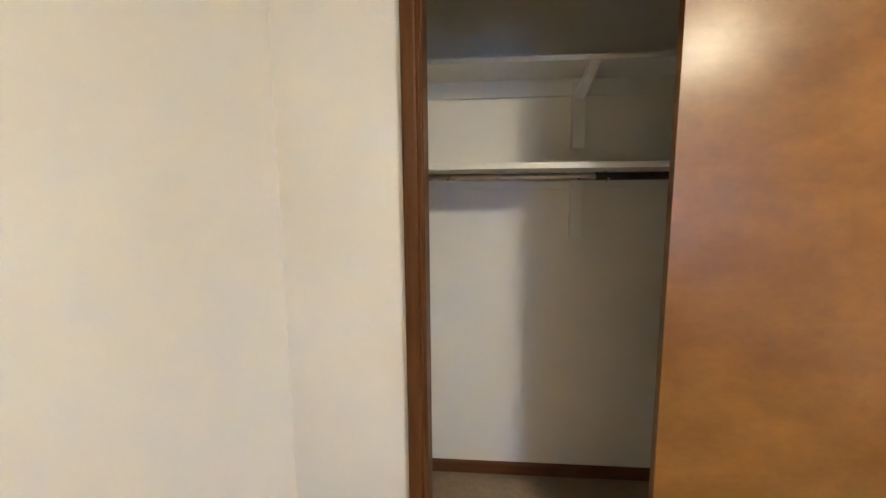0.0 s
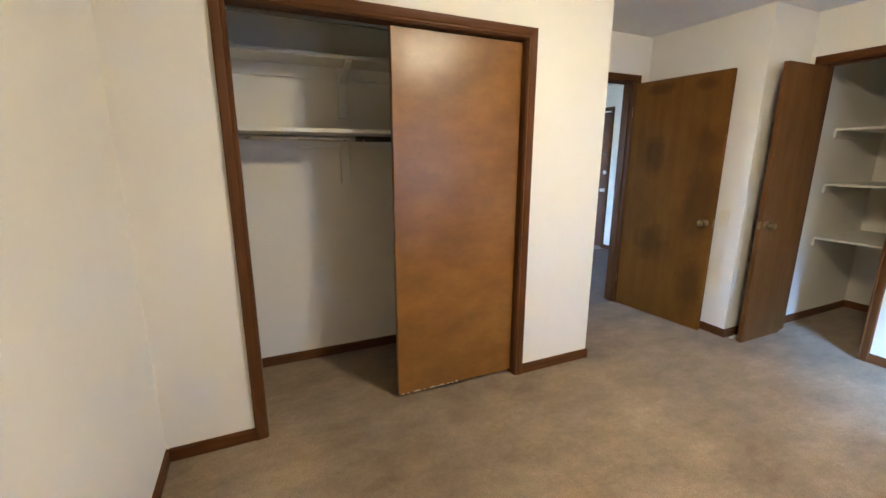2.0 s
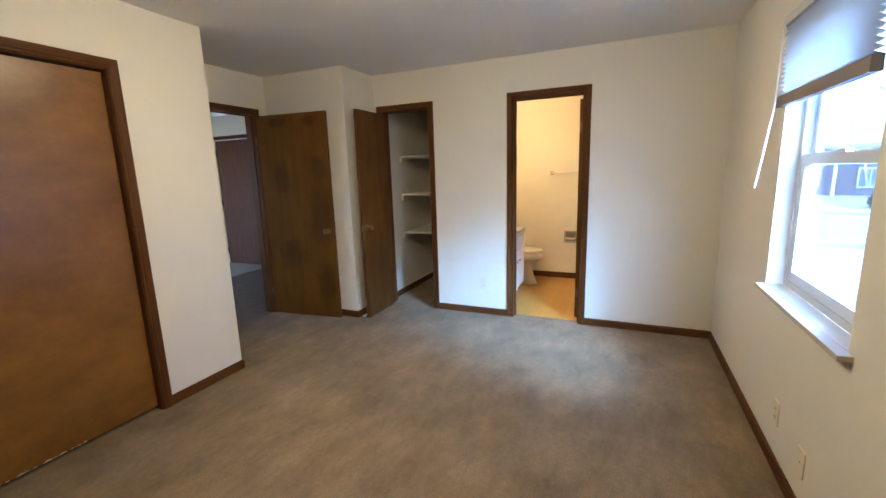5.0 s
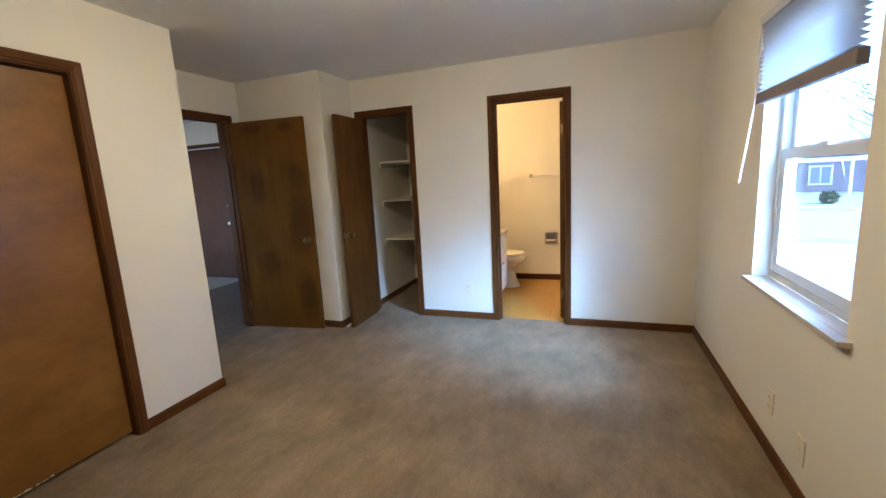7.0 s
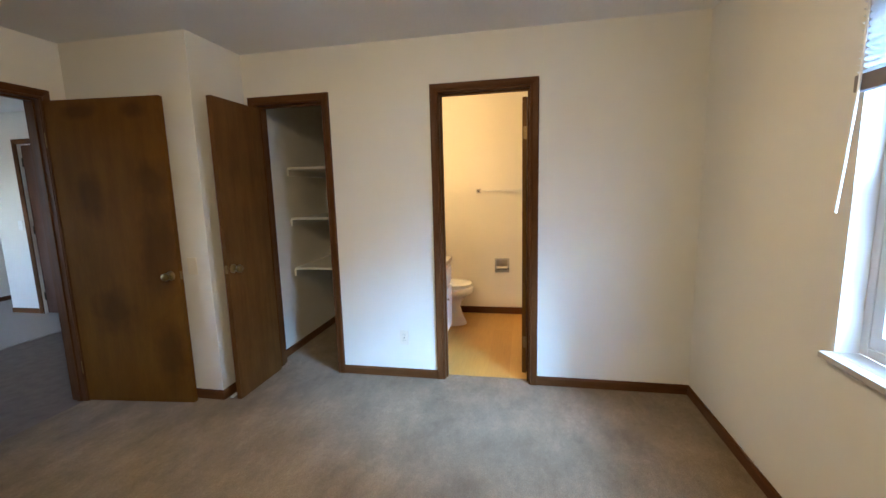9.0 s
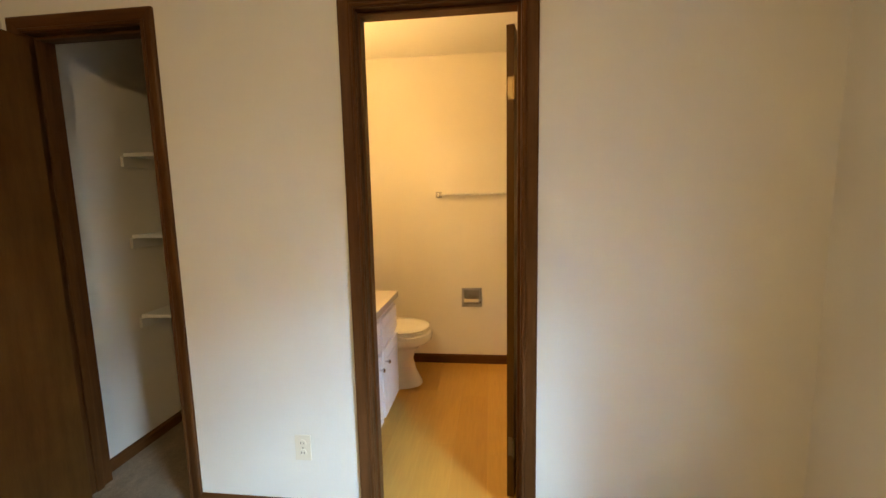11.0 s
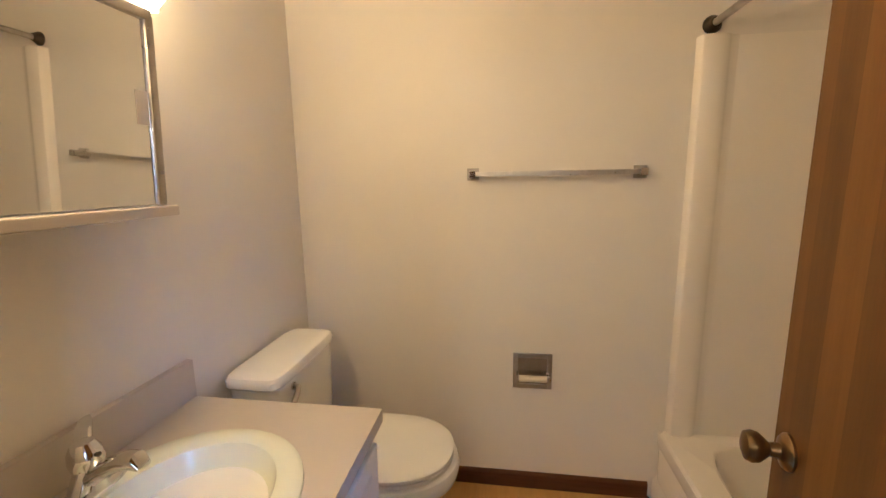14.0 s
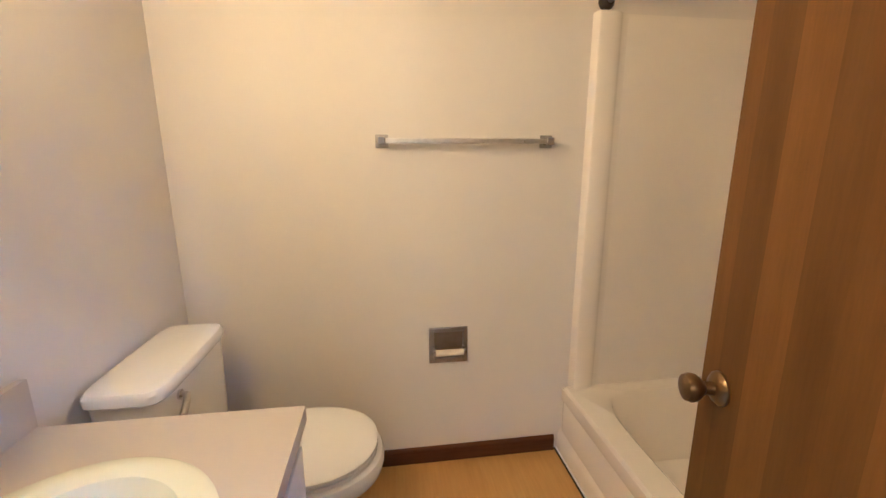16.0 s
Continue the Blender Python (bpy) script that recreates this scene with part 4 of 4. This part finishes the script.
part("roller", tube([(XB - 0.040, py0 + 0.024, 0.536), (XB - 0.040, py1 - 0.024, 0.536)], 0.0135, 16), IVORY, hold, "ivory plastic roller", True)

# ---- outside ----
structure("ground", boxes((-300, 300, -300, YS - 0.16, -0.75, -0.45)), LAWN, "dry winter lawn outside the window", "ground")
FW = Vector((0.91, -0.415, 0)).normalized()
OUT = Matrix.Translation((-1.7, -1.8, 0)) @ FW.to_track_quat("Y", "Z").to_matrix().to_4x4()
structure("driveway", boxes((-20, 40, -9.0, YS - 0.6, -0.449, -0.42)), CONCRETE, "pale concrete parking lot outside the window", "driveway")
structure("road", boxes((-60, 60, 10.1, 17.1, -0.448, -0.40), m=OUT), ASPHALT, "grey asphalt street", "road")
for near, far in ((9.85, 10.1), (17.1, 17.35)):
    structure("kerb", boxes((-60, 60, near, far, -0.449, -0.30), bevel=0.03, m=OUT), CONCRETE, "pale concrete kerb along the street", "kerb")


def house(name, label, cx, y, w, h, roof_h):
    e = thing(name, label, "house")
    part("wall", boxes((cx - w / 2, cx + w / 2, y, y + 8, -0.45, h), m=OUT), BRICK, e)
    bm = bmesh.new()
    loft(bm, [[OUT @ Vector(p) for p in ((x, y - 0.6, h), (x, y + 4, h + roof_h), (x, y + 8.6, h), (x, y + 8.6, h - 0.15), (x, y - 0.6, h - 0.15))] for x in (cx - w / 2 - 0.4, cx + w / 2 + 0.4)])
    part("roof", bm, ROOFING, e)
    part("porch_beam", boxes((cx - w / 2, cx + w / 2, y - 1.7, y - 1.5, h * 0.55, h * 0.55 + 0.20), m=OUT), VINYL_FRAME, e)
    n = int(w / 2.4)
    for i in range(n + 1):
        x = cx - w / 2 + 0.1 + i * (w - 0.2) / n
        part("porch_post", boxes((x - 0.06, x + 0.06, y - 1.66, y - 1.54, -0.45, h * 0.55), m=OUT), VINYL_FRAME, e)
        if i < n:
            xm = x + w / n / 2
            wd = part("window", boxes((xm - 0.5, xm + 0.5, y - 0.05, y + 0.02, -0.05, 1.0), m=OUT), VINYL_FRAME, e)
            part("pane", boxes((xm - 0.42, xm - 0.03, y - 0.07, y - 0.045, 0.03, 0.92), (xm + 0.03, xm + 0.42, y - 0.07, y - 0.045, 0.03, 0.92), m=OUT), PANE_DARK, wd)
    return e


house("brick_house", "long low brick house across the street with white porch posts", 2.6, 28.8, 20.0, 2.2, 1.7)
house("brick_house", "brick house further along the street with a grey roof", -24.0, 33.0, 16.0, 3.0, 1.8)


def tree(x, y, h, seed):
    e = thing("bare_tree", "bare grey winter tree across the street", "tree")
    r = random.Random(seed)
    base = OUT @ Vector((x, y, -0.45))
    part("trunk", tube([base, base + Vector((0.05, 0, h * 0.35)), base + Vector((0.15, 0.05, h * 0.6)), base + Vector((0.1, 0.1, h))], 0.13, 8), BARK, e)
    bm = bmesh.new()
    for i in range(46):
        a, z = r.uniform(0, 6.28), r.uniform(0.32, 0.95) * h
        p = base + Vector((0.1, 0.05, z))
        ln = r.uniform(0.5, 1.6) * (1.15 - z / h) + 0.5
        q = p + Vector((math.cos(a) * ln, math.sin(a) * ln, ln * r.uniform(0.3, 0.9)))
        s = q + Vector((math.cos(a + r.uniform(-1, 1)) * ln * 0.6, math.sin(a + r.uniform(-1, 1)) * ln * 0.6, ln * 0.5))
        src = tube([p, q, s], 0.022, 5)
        me = bpy.data.meshes.new("limb")
        src.to_mesh(me)
        src.free()
        bm.from_mesh(me)
        bpy.data.meshes.remove(me)
    part("crown", bm, BARK, e)
    return e


tree(1.0, 26.0, 6.5, 1)


def bush(x, y, seed):
    e = thing("round_bush", "small dark evergreen bush by the street", "bush")
    r = random.Random(seed)
    bm = bmesh.new()
    for i in range(420):
        u, v, w = r.gauss(0, 1), r.gauss(0, 1), r.gauss(0, 1)
        d = max(0.001, math.sqrt(u * u + v * v + w * w))
        rad = 0.30 * r.uniform(0.75, 1.08)
        c = OUT @ Vector((x + u / d * rad, y + v / d * rad, -0.20 + w / d * rad * 0.85))
        a = Vector((r.uniform(-1, 1), r.uniform(-1, 1), r.uniform(-1, 1))).normalized() * 0.09
        b2 = a.cross(Vector((r.uniform(-1, 1), r.uniform(-1, 1), 1))).normalized() * 0.05
        bm.faces.new([bm.verts.new(c + o) for o in (a, b2, -a, -b2)])
    part("leaves", bm, LEAF, e)
    part("stem", tube([OUT @ Vector((x, y, -0.45)), OUT @ Vector((x, y, 0.1))], 0.05, 6), BARK, e)


bush(-0.46, 20.9, 5)

# ---- bathroom floor planks ----
PW, PL = 0.183, 1.22
rows_y = [-0.898 + i * PW for i in range(9)]
meshes = {}
for j, y in enumerate(rows_y):
    y1 = min(y + PW, YN)
    cut = 0.078 - ((j * 0.47 + 0.2) % 1.0) * PL
    while cut < XB:
        a, b = max(cut, 0.078), min(cut + PL, XB)
        if b - a > 0.02 and y1 - y > 0.02:
            key = (round(b - a, 3), round(y1 - y, 3))
            if key not in meshes:
                bm = boxes((0.0001, b - a - 0.0001, 0.0001, y1 - y - 0.0001, -0.006, 0.0), bevel=0.0004)
                me = bpy.data.meshes.new("plank")
                bmesh.ops.recalc_face_normals(bm, faces=bm.faces)
                bm.to_mesh(me)
                bm.free()
                me.materials.append(PLANK)
                meshes[key] = me
            ob = new("plank", meshes[key])
            ob.parent = bath_floor
            ob.location = (a, y, -0.004)
        cut += PL
